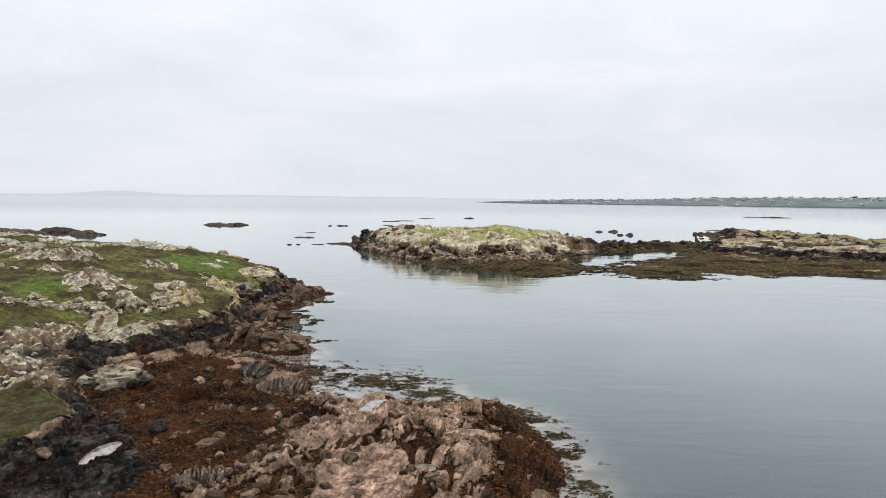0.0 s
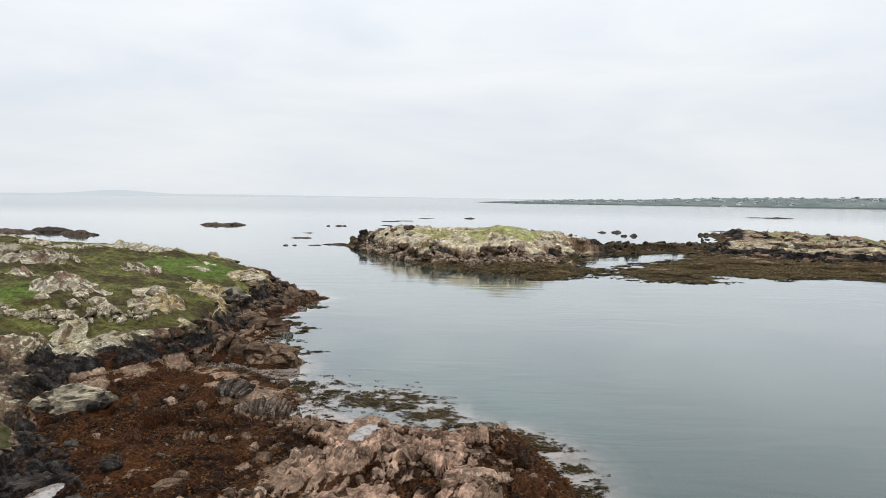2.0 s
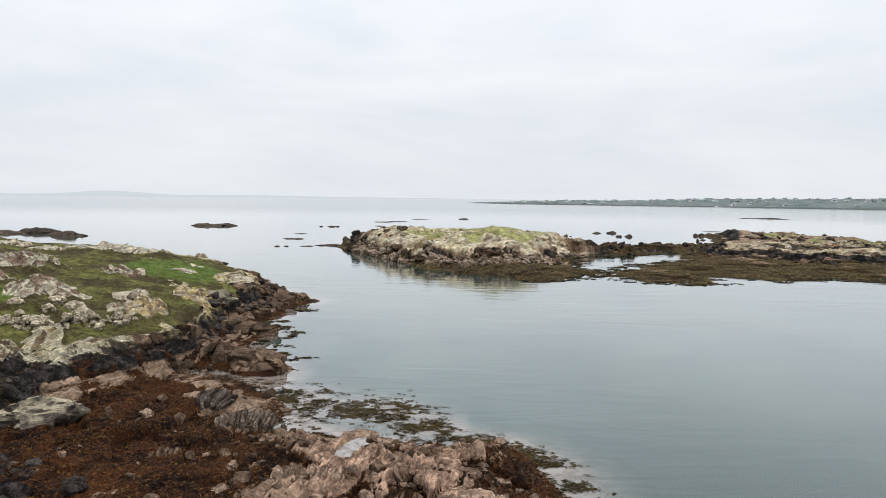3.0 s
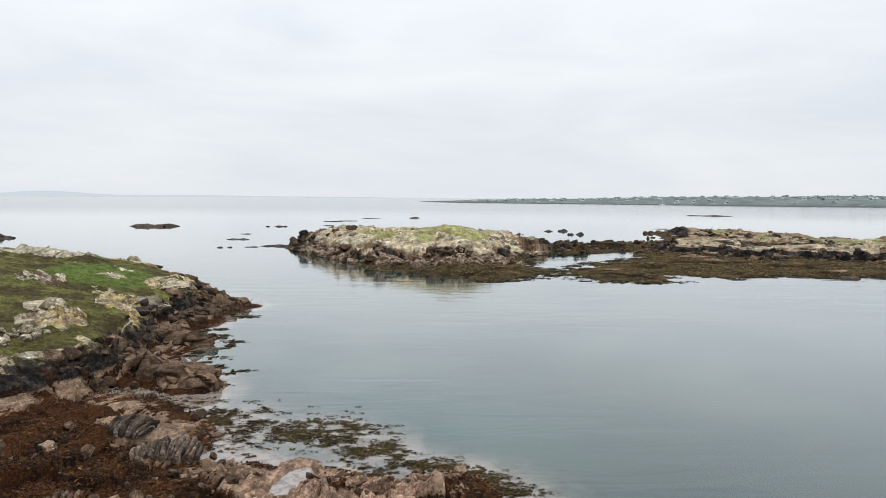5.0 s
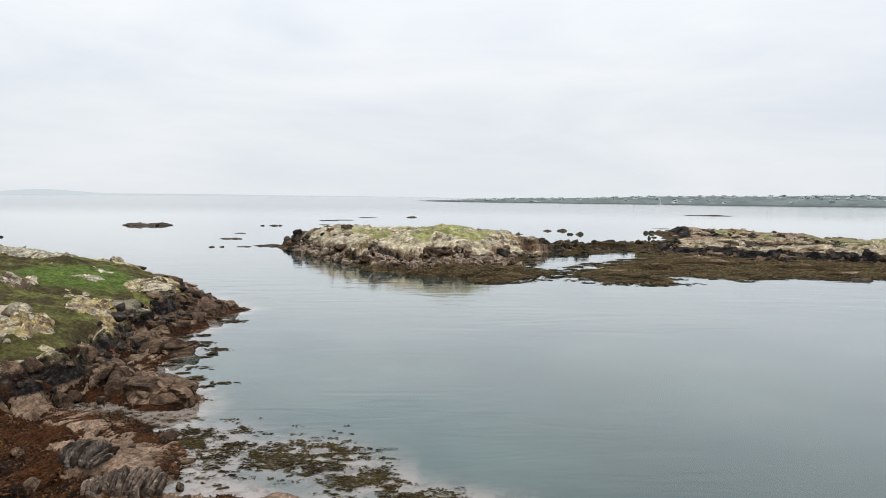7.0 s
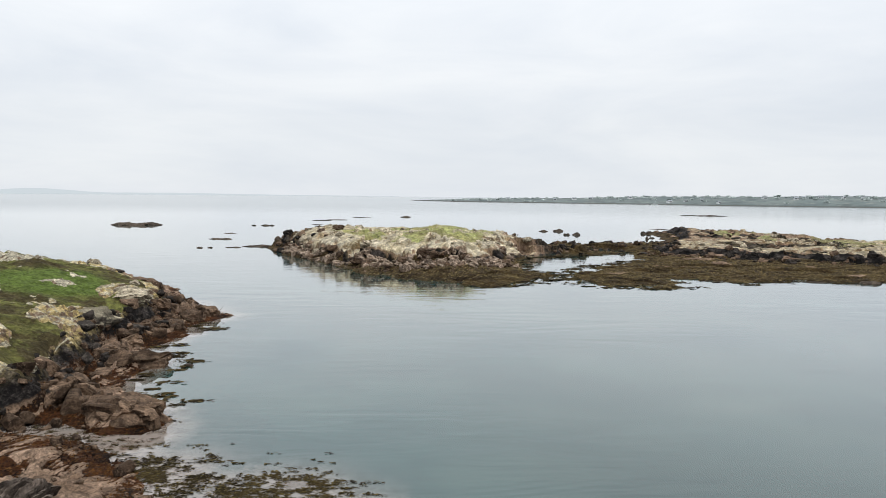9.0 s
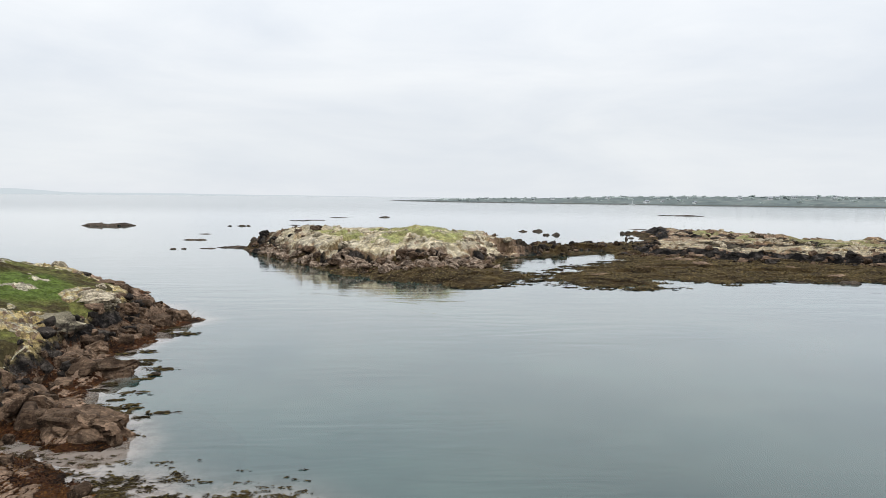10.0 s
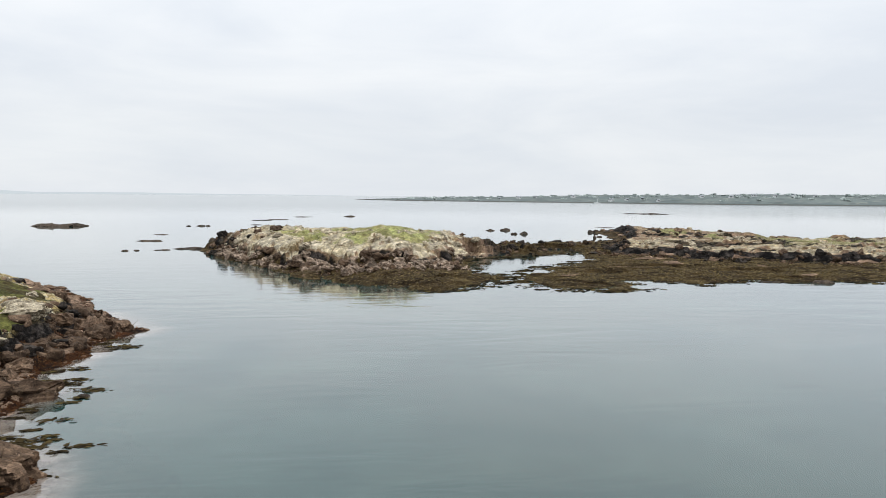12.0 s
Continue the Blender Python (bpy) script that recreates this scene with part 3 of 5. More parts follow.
    amp = (1 - 0.35 * fore * (1 - outcrop)) * (1 - 0.75 * litter) * (0.62 + 0.25 * n + 0.1 * black + 0.5 * bare * sstep(58, 50, y) + 0.35 * outcrop) * (1 - 0.85 * turf) * (1 - 0.5 * bowl) * (1 - (0.78 - 0.78 * sstep(0.3, 3.4, d)) * calm) * sstep(-4.0, 0.4, d) * (1 - 0.35 * top) * (1 - 0.72 * slab) * (1 - 0.45 * ledge)
    h = h + amp * rel * np.where(h < 0.4, 0.75, 1.0)
    # thin upright plates of the foreshore rock, running inland, and small loose rubble between them
    cu, su = math.cos(1.42), math.sin(1.42)
    fu, fv = cu * x + su * y + 0.3 * n, -su * x + cu * y + 0.25 * wob
    f1, f2 = foliation(fu * 0.8, fv * 2.3, 401) - 0.42, foliation(fu * 1.5, fv * 5.4, 431) - 0.42
    busy = 0.45 + 0.9 * sstep(-0.3, 0.4, fbm(x * 0.6, y * 0.6, 3, 405))
    plates = fore * busy * (0.16 * f1 + 0.10 * f2)
    b3, j3 = blocks(x * 2.6, y * 2.1, 451, 0.8)
    rubble = (0.16 * (b3 - 0.5) - 0.12 * (1 - sstep(0, 0.15, j3))) * np.clip(litter + 0.5 * sstep(0.05, 0.4, fbm(x * 0.5, y * 0.5, 3, 457)), 0, 1) * (1 - top) * sstep(0.2, 1.2, d) * (1 - 0.8 * slab)
    h = h + plates + rubble + bowl * (0.16 * fbm(x * 1.5, y * 1.2, 4, 461) + 0.05 * fbm(x * 4.5, y * 4.5, 2, 463))
    rel = rel + 1.2 * plates + 1.2 * rubble
    pool = np.full(x.shape, 9.0)
    for px, py, ra, rb, lev in POOLS:
        r = np.hypot((x - px) / ra, (y - py) / rb) + 0.45 * fbm(x * 1.5, y * 1.1, 3, 77)
        h = np.where(r < 1.25, np.minimum(h, lev - 0.28 + 0.34 * sstep(0.7, 1.25, r) * 1.5), h)
        h = np.where((r > 1.08) & (r < 1.6), np.maximum(h, lev + 0.03 + 0.1 * sstep(1.08, 1.3, r)), h)
        pool = np.minimum(pool, r)
    for px, py, ra, rb in HOLLOWS:
        r = np.hypot((x - px) / ra, (y - py) / rb) + 0.45 * fbm(x * 1.3, y * 1.3, 3, 79)
        h = np.where(r < 1.2, np.minimum(h, -0.16 + 0.4 * sstep(0.75, 1.2, r)), h)
    zz = h + 0.3 * n
    pink = np.maximum(1.2 * slab, 0.85 * bump2(x, y, -1.2, 21.5, 3.6, 5.5)) * (1 - top)
    pink = sstep(0.1, 0.75, pink + 0.3 * wob)
    cove_rock = np.clip(1.0 * bump2(x, y, -8.6, 29.0, 1.6, 2.0) + bump2(x, y, -13.0, 35.0, 2.0, 1.4), 0, 1)
    fringe = np.exp(-(((x - 3.4) / 1.7) ** 2 + ((y - 21) / 6.0) ** 2))
    weed = np.maximum(np.maximum(np.maximum(bowl * 1.15, 0.45 * litter), 0.95 * fringe), 0.75 * sstep(0.5, 0.05, h) * (1 - 0.5 * sstep(0.0, -0.6, h))) + 0.2 * n + 0.2 * fore * (1 - slab)
    weed = np.clip(weed - 0.55 * np.clip(rel, 0, 1), 0, 1)
    weed = np.maximum(weed, 0.74 * sstep(0.04, -0.16, rel) * (1 - slab)) * (1 - top) * (1 - 0.25 * cove_rock)
    dark = np.maximum.reduce([0.85 * sstep(-1.8, -0.5, e) * sstep(1.2, 0.2, e) * sstep(22, 27, y), 0.5 * outcrop, 0.95 * ledge]) * sstep(0.5, 1.1, zz)
    dark = np.maximum(np.maximum(dark, 0.97 * black), 0.55 * top)
    weed = weed * (1 - 0.35 * black)
    lichen = sstep(-0.2, 0.7, e + 0.5 * wob) * (1 - black) * (1 - outcrop * (0.28 + 0.6 * sstep(0.2, -0.25, rel + 0.5 * wob)))
    lichen = lichen * (1 - 0.75 * ledge * sstep(33.5, 35.5, y))
    yellow = lichen * sstep(5.0, 2.0, e) * np.clip(0.25 + sstep(30, 45, y), 0, 1)
    return dict(h=h, turf=turf, lush=lush, weed=weed, dark=dark * (1 - 0.35 * lichen), lichen=lichen, yellow=yellow, pink=pink, e=e, d=d, pool=pool)


# gullies of the reef that hold water: x, y, half length along x and y
GULLIES = [(23.5, 116, 4.5, 4.0), (30.5, 125, 3.4, 5.5), (27.5, 107.6, 4.0, 2.2), (18.5, 113, 3.0, 3.0), (33.5, 126, 3.0, 3.5), (21, 97, 2.4, 8.0), (36, 97, 5.0, 1.6), (47, 92.5, 5.0, 1.2), (29, 92, 3.0, 1.6)]


def gullies(x, y, h):
    for px, py, ra, rb in GULLIES:
        r = np.hypot((x - px) / ra, (y - py) / rb) + 0.7 * fbm(x * 0.35, y * 0.5, 4, 83)
        h = np.where(r < 1.2, np.minimum(h, -0.12 + 0.5 * sstep(0.7, 1.2, r)), h)
    return h


# ---- the two islands and the reef that joins them ----
ISLE_A = [(-25, 131), (-22.5, 122), (-17.6, 112), (-10, 99), (-5.8, 91), (0, 85.4), (6.4, 80.4), (8.7, 79.4), (11.7, 82.6), (17.8, 89), (13.6, 95), (14, 103),
          (15.4, 112), (24.7, 115), (33, 121), (40, 127), (48, 132), (55, 139), (53, 147), (42, 141), (30, 136), (20, 138), (8, 139), (-8, 139), (-20, 137)]
BRINK_A = [(-22.5, 129), (-19.5, 121), (-13, 109), (-7, 100), (0, 95.5), (8, 95.5), (12.5, 99), (14, 105), (17, 112), (22, 117), (27, 122), (22, 127), (8, 131), (-8, 133), (-18, 133)]


def isle_a(x, y):
    wob = fbm(x * 0.3, y * 0.3, 4, 103)
    d = inside_distance(x, y, ISLE_A) + 0.7 * wob
    e = inside_distance(x, y, BRINK_A) + 0.9 * fbm(x * 0.25, y * 0.25, 3, 108)
    n = fbm(x * 0.2, y * 0.2, 4, 112)
    low = np.where(d > 0, 0.75 * (1 - np.exp(-np.maximum(d, 0) / 3.0)), 0.3 * d)
    east = sstep(9, 20, x)
    high = 1.0 + (2.75 - 1.7 * east) * (1 - np.exp(-np.maximum(e, 0) / 3.2))
    h = low + np.maximum(high - low, 0) * sstep(-0.8, 1.2, e)
    for kx, ky, ra, rc, kh in ((4.2, 104, 4.5, 7, 1.15), (-17, 124, 3, 6, 0.15), (11, 104, 5, 5, 0.35), (21, 118, 4, 4, 0.5), (8.5, 83, 3, 3, 0.15), (-1, 109, 3, 6, 0.2)):
        h = h + kh * np.exp(-(((x - kx) / ra) ** 2 + ((y - ky) / rc) ** 2))
    rel = rock_relief(x, y, 0.9, 170, 2.5, 0.15)
    turf = sstep(2.5, 3.5, h + 0.5 * n) * sstep(1.5, 4.5, e) * sstep(-0.6, 0.1, fbm(x * 0.4, y * 0.4, 4, 161)) * sstep(-17, -9, x)
    h = h + (1.15 - 0.6 * turf) * rel * sstep(-3, 1.5, d) * np.where(e < -1.5, 0.4, 1.0)
    h = gullies(x, y, h)
    # second term darkens the ground among foot boulders, painting shade in the gaps
    weed = np.maximum(sstep(0.9, 0.25, h + 0.35 * n) * sstep(0.8, -0.6, e) * sstep(-3.5, 1.5, x + 2 * wob), 0.62 * sstep(0.5, -0.4, e))
    dark = sstep(-1.0, 0.2, e) * sstep(1.5, 0.5, e) * 0.8
    dark = np.maximum(dark, 0.8 * sstep(-13, -18, x + 2 * wob))
    dark = np.maximum(dark, 0.75 * sstep(15, 22, x + 3 * wob))
    lichen = sstep(0.2, 1.3, e + 0.8 * wob) * (1 - 0.8 * sstep(15, 20, x + 3 * wob)) * (1 - 0.6 * sstep(-15, -19, x + 2 * wob))
    return dict(h=h, turf=0.75 * turf, lush=0 * h, weed=weed, dark=dark * (1 - lichen), lichen=lichen, yellow=0.35 * lichen, pink=0.12 * sstep(0.2, 0.7, wob + 0.5), e=e, d=d)


ISLE_B = [(18.8, 87.5), (20.2, 81), (25.5, 78.2), (30.6, 85), (36.5, 83.2), (43.4, 86), (46, 83.4), (52, 84), (60, 82), (75, 83), (100, 84), (150, 88), (150, 128), (100, 139),
          (87, 142), (81, 150), (78, 165), (72, 180), (64, 190), (58, 182), (57, 165), (50, 150), (42, 136), (36.5, 124), (36, 118), (30, 103), (24.5, 99), (22, 94)]
BRINK_B = [(40, 115), (46, 109.5), (55, 105), (60, 100.5), (75, 98), (110, 98), (145, 104), (145, 122), (100, 133), (84, 136), (77, 144), (74, 160), (68, 178), (64, 184), (62, 168), (56, 150), (48, 134), (42, 122)]


def isle_b(x, y):
    wob = fbm(x * 0.3, y * 0.3, 4, 203)
    d = inside_distance(x, y, ISLE_B) + 0.8 * wob
    e = inside_distance(x, y, BRINK_B) + 1.2 * fbm(x * 0.22, y * 0.22, 3, 208)
    n = fbm(x * 0.2, y * 0.2, 4, 212)
    low = np.where(d > 0, 0.30 * (1 - np.exp(-np.maximum(d, 0) / 3.0)) + 0.012 * np.maximum(d, 0) + 0.3 * n, 0.3 * d)
    high = 1.3 + 0.15 * (1 - np.exp(-np.maximum(e, 0) / 4.0)) + 0.2 * fbm(x * 0.12, y * 0.12, 3, 222)
    h = low + np.maximum(high - low, 0) * sstep(-0.9, 0.9, e)
    for kx, ky, ra, rc, kh, turn in ((66, 146, 6.0, 14, 0.8, 0.45), (72, 134, 5, 7, 0.4, 0.2), (90, 122, 16, 8, 0.5, 0.1), (62, 172, 3.5, 8, 0.3, 0.0), (118, 120, 14, 9, 0.55, 0.0), (58, 118, 7, 5, 0.15, 0.3)):
        p, q = math.cos(turn) * (x - kx) + math.sin(turn) * (y - ky), -math.sin(turn) * (x - kx) + math.cos(turn) * (y - ky)
        h = h + kh * np.exp(-((p / ra) ** 2 + (q / rc) ** 2) ** 1.8)
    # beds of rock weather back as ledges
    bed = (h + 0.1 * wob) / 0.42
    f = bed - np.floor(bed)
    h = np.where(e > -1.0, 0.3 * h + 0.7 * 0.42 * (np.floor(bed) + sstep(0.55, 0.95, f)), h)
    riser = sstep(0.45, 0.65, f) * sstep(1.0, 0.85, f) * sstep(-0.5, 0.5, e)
    rel = rock_relief(x, y, 0.12, 270, 1.9, 0.0)
    turf = sstep(1.0, 1.9, h + 0.4 * n) * sstep(3, 7, e) * sstep(-0.3, 0.25, fbm(x * 0.35, y * 0.35, 4, 261)) * sstep(50, 64, x)
    h = h + (0.8 - 0.4 * turf) * rel * sstep(-3, 1.5, d) * np.where(e < -2.5, 0.3, 1.0)
    h = gullies(x, y, h)
    weed = sstep(0.95, 0.4, h + 0.25 * n) * sstep(-0.2, -1.8, e)
    # dark band along the edge: the low cliff's shadow put into the colour
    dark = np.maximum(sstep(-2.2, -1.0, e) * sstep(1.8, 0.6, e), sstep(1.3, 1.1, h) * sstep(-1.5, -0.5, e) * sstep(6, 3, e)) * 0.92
    # risers painted darker too, as the shade under each ledge
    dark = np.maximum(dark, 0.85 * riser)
    lichen = 0.85 * sstep(0.9, 2.2, e + 0.8 * wob) * sstep(1.05, 1.3, h + 0.15 * n) * (1 - 0.7 * riser) * (1 - 0.5 * sstep(126, 134, y))
    return dict(h=h, turf=0.75 * turf, lush=0 * h, weed=weed, dark=dark * (1 - lichen), lichen=lichen, yellow=0.5 * lichen, pink=0.3 * sstep(0.0, 0.6, wob + 0.3), e=e, d=d)


ground = tagged(sheet("ground", headland, lines((-58, -21, 0.22, 0.10), (-21, -16, 0.10, 0.055), (-16, 4.6, 0.052, 0.052), (4.6, 7.5, 0.06, 0.2)), lines((8, 15, 0.16, 0.06), (15, 29, 0.052, 0.06), (29, 40, 0.06, 0.09), (40, 60, 0.09, 0.13), (60, 92, 0.13, 0.3)), M_SHORE), "rocky headland with lichened turf above a brown wrack foreshore", "headland", kind="structure")
# the same foreshore goes on behind, out of view
tagged(sheet("ground", headland, lines((-58, 15, 0.4, 0.4)), lines((-30, 8.05, 0.4, 0.4)), M_SHORE), "rocky foreshore with brown wrack behind the point", "headland", kind="structure")
island_a = tagged(sheet("island", isle_a, lines((-30, 58, 0.22, 0.22)), lines((76, 100, 0.22, 0.22), (100, 142, 0.22, 0.35)), M_ISLE), "low rocky island with pale lichened rock and turf on top", "island", kind="structure")
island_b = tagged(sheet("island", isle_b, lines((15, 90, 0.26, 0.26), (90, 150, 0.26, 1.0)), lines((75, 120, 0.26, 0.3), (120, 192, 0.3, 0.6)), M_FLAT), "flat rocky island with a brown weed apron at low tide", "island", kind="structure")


def flat_sheet(name, z, x0, x1, y0, y1, material):
    bm = bmesh.new()
    vs = [bm.verts.new(p) for p in ((x0, y0, z), (x1, y0, z), (x1, y1, z), (x0, y1, z))]
    bm.faces.new(vs)
    return part(name, bm, material)


WEEDLINE = [(-7.4, 33.4), (-5.0, 31.6), (-2.8, 31.6), (-1.0, 29.8), (0.6, 28.2), (2.6, 27.4), (4.0, 25.4), (4.6, 22.5), (4.8, 18.5), (5.2, 15)]


seabed = tagged(flat_sheet("seabed", -2.3, -4900, 4900, -300, 4900, M_BED), "sandy grey-green seabed under shallow clear water", "seabed", kind="structure")
# the sea is one sheet; it is pale over the sandy shoals beside the foreshore
wx = np.concatenate([[-4900, -900, -200, -70], np.linspace(-30, 12, 169), [40, 110, 500, 4900]])
wy = np.concatenate([[-300, -50, 0], np.linspace(10, 70, 241), [80, 110, 200, 600, 1600, 4900]])
gx, gy = (g.ravel() for g in np.meshgrid(wx, wy))
wf = headland(gx, gy)
cove = np.exp(-(((gx + 6.0) / 5.0) ** 2 + ((gy - 32.5) / 3.0) ** 2))
shoal = np.clip(sstep(-2.2, 0.0, wf["d"]) + cove * sstep(-4.0, -0.3, wf["d"]), 0, 1) * (np.abs(gx + 9) < 20.9) * (np.abs(gy - 40) < 29.9)
shoal = shoal * (0.6 + 0.4 * sstep(-0.5, 0.4, 0.25 + fbm(gx * 0.7, gy * 0.7, 3, 91)))
shoal = np.maximum(shoal, near_line(gx, gy, WEEDLINE, 1.25 + 0.5 * (gx < 1)) * (0.55 + 0.45 * sstep(22, 27, gy)) * sstep(-0.9, 0.2, 0.3 + fbm(gx * 0.6, gy * 0.6, 3, 93)))
shoal = np.maximum(shoal, near_line(gx, gy, [(-14, 37), (-11, 36.3), (-8, 33.6), (-6, 29.5)], 1.1))
shoal = shoal * sstep(10.2, 14, gy)
wi = np.arange(len(wx) * len(wy)).reshape(len(wy), len(wx))
wq = np.stack([wi[:-1, :-1], wi[:-1, 1:], wi[1:, 1:], wi[1:, :-1]], -1).reshape(-1, 4)
wm = mesh_from("water", np.stack([gx, gy, 0 * gx], -1), wq, [M_WATER])
deep = sstep(0, 11, gx) * sstep(46, 16, gy) * (gx < 500)
wm.attributes.new("deep", "FLOAT", "POINT").data.foreach_set("value", np.ascontiguousarray(deep, np.float32))
wm.attributes.new("shoal", "FLOAT", "POINT").data.foreach_set("value", np.ascontiguousarray(shoal, np.float32))
water = tagged(new("water", wm), "calm grey-green sea with faint ripples", "sea", kind="structure")
water.visible_shadow = False


# ---- loose rock ----
def angular_rock(name, seed, squash, material):
    """A broken block: the hull of a few points, with its edges knocked off."""
    rng = random.Random(seed)
    bm = bmesh.new()
    for i in range(15):
        v = Vector((rng.uniform(-1, 1), rng.uniform(-1, 1), rng.uniform(-1, 1)))
        v = v / max(abs(c) for c in v) * rng.uniform(0.75, 1.0)
        bm.verts.new((v.x * 0.55, v.y * 0.42, v.z * 0.42 * squash))
    bmesh.ops.convex_hull(bm, input=bm.verts)
    bmesh.ops.delete(bm, geom=[v for v in bm.verts if not v.link_faces], context="VERTS")
    bmesh.ops.bevel(bm, geom=list(bm.edges), offset=0.035, segments=1, affect="EDGES")
    me = bpy.data.meshes.new(name)
    bm.to_mesh(me)
    bm.free()
    me.materials.append(material)
    return me


def massive_rock(name, seed, material, level=14, boxy=3.2, rough=0.1):
    """A big blocky outcrop with steep, jointed sides; one metre across, its foot at z = -0.3."""
    rng = random.Random(seed)
    off = Vector((rng.uniform(0, 50), rng.uniform(0, 50), rng.uniform(0, 50)))
    bm = bmesh.new()
    bmesh.ops.create_cube(bm, size=1.0)
    bmesh.ops.subdivide_edges(bm, edges=bm.edges[:], cuts=level, use_grid_fill=True)
    skew = rng.uniform(-0.25, 0.25)
    for v in bm.verts:
        p = v.co * 2
        q = p / max((abs(p.x) ** boxy + abs(p.y) ** boxy + abs(p.z) ** boxy) ** (1 / boxy), 1e-6)
        w = Vector((q.x * 1.2 + 0.4 * q.y, q.y * 2.6 + 0.5 * q.z, q.z * 0.9))
        n = noise.noise(q * 1.4 + off) * 2.2 * rough + noise.noise(w * 1.3 + off) * rough * 1.5 + noise.noise(q * 6 + off) * rough * 0.7
        cut = noise.cell(w * 0.9 + off) * rough * 1.3
        q = q * (0.95 + n + cut)
        v.co = Vector((q.x * 0.5 + skew * q.z * 0.3, q.y * 0.5 * (1 - 0.22 * q.z), q.z * 0.35 + 0.05))
    me = bpy.data.meshes.new(name)
    bm.to_mesh(me)
    bm.free()
    me.polygons.foreach_set("use_smooth", np.full(len(me.polygons), True))
    me.set_sharp_from_angle(angle=radians(32))
    me.materials.append(material)
    return me


ROCKS = {}
for key, mat in (("brown", M_BROWN), ("pink", M_PINK), ("black", M_BLACK), ("lichen", M_LICHEN), ("tan", M_TAN)):
    ROCKS[key] = [angular_rock("boulder", 40 + i, 0.7 + 0.12 * (i % 4), mat) for i in range(7)] + [massive_rock("boulder", 90 + i, mat, 4, 3.5, 0.12) for i in range(3)]
ROCKS["pale"] = [massive_rock("boulder", 130 + i, M_LICHEN, 5, 2.8, 0.12) for i in range(5)]


def put_rock(mesh, x, y, z, size, rng, name="boulder", stretch=(1, 1, 1), tilt=22):
    ob = new(name, mesh)
    ob.matrix_world = pose(x, y, z, rng.uniform(-tilt, tilt), rng.uniform(-tilt, tilt), rng.uniform(0, 360)) @ Matrix.Diagonal((size * stretch[0], size * stretch[1], size * stretch[2], 1))
    return ob


def scatter_points(field, box, want, count, seed):
    """Random places in a box, kept by the chance that want(field values, x, y) gives; with the field there."""
    rs = np.random.RandomState(seed)
    got = []
    total = 0
    for _ in range(40):
        n = max(4000, count * 3)
        x, y = rs.uniform(box[0], box[1], n), rs.uniform(box[2], box[3], n)
        f = field(x, y)
        keep = rs.uniform(0, 1, n) < want(f, x, y)
        got.append({**{k: v[keep] for k, v in f.items()}, "x": x[keep], "y": y[keep]})
        total += int(keep.sum())
        if total >= count:
            break
    return {k: np.concatenate([g[k] for g in got])[:count] for k in got[0]}


def strew(field, box, want, count, seed, kinds, sizes, sink, label, group, name="boulder", joined=False):
    """Rocks strewn over a stretch of ground: each an object, or all joined into one object of kind stuff."""
    rng = random.Random(seed)
    p = scatter_points(field, box, want, count, seed)
    pool = {key: [] for key in kinds}
    for x, y, h in zip(p["x"], p["y"], p["h"]):
        s = sizes[0] + (sizes[1] - sizes[0]) * rng.random() ** 2.2
        key = rng.choice(kinds)
        mesh = rng.choice(ROCKS[key])
        if joined:
            m = pose(x, y, h + s * (0.28 - sink), rng.uniform(-22, 22), rng.uniform(-22, 22), rng.uniform(0, 360)) @ Matrix.Diagonal((s, s, s, 1))
            pool[key].append((mesh, m))
        else:
            tagged(put_rock(mesh, x, y, h + s * (0.28 - sink), s, rng, name), label, "rock", group)
    if joined:
        vs, fs, mi, mats = [], [], [], []
        me = bpy.data.meshes.new("rubble")
        k = 0
        for key, got in pool.items():
            if got:
                mats.append(got[0][0].materials[0])
            for mesh, m in got:
                vs += [m @ v.co for v in mesh.vertices]
                fs += [[k + i for i in f.vertices] for f in mesh.polygons]
                mi += [len(mats) - 1] * len(mesh.polygons)
                k += len(mesh.vertices)
        me.from_pydata(vs, [], fs)
        me.polygons.foreach_set("material_index", mi)
        for m in mats:
            me.materials.append(m)
        tagged(new("rubble", me), label, "rock", group, "stuff")


strew(headland, (-13, 4.5, 14, 31), lambda f, x, y: (f["d"] > 0.6) * (f["e"] < -1.0) * (f["pool"] > 1.25) * np.clip(1.2 * bump2(x, y, -4.8, 16.6, 1.8, 2.2) + 0.06 + 0.3 * bump2(x, y, -5.0, 22, 1.5, 3), 0, 1), 240, 1, ["pink", "brown", "brown"], (0.12, 0.55), 0.14,
      "angular pinkish-brown stone lying on the wrack foreshore", "loose stones on the foreshore", "stone")
strew(headland, (-8.5, 4.5, 14, 30.5), lambda f, x, y: (f["d"] > 0.4) * (f["e"] < -1.2) * (f["pool"] > 1.5) * np.clip(1.2 * bump2(x, y, 0.5, 22.0, 3.6, 4.5) + 0.7 * bump2(x, y, -5.5, 25.5, 2.0, 2.5), 0, 1) * (1 - within(x, y, SLAB, 0.4, 0)), 200, 61, ["brown", "pink", "pink"], (0.14, 0.5), 0.38,
      "brown splintered block of the foreshore rock", "splintered blocks of the foreshore", "rock_block")
strew(headland, (-16, -8, 14, 24), lambda f, x, y: (f["pool"] > 1.5) * within(x, y, BLACKS, 0.4, 0) * (1 - f["turf"]), 110, 2, ["black"], (0.12, 0.5), 0.34,
      "black wet rock in the dark band above the wrack", "black rocks below the turf", joined=True)
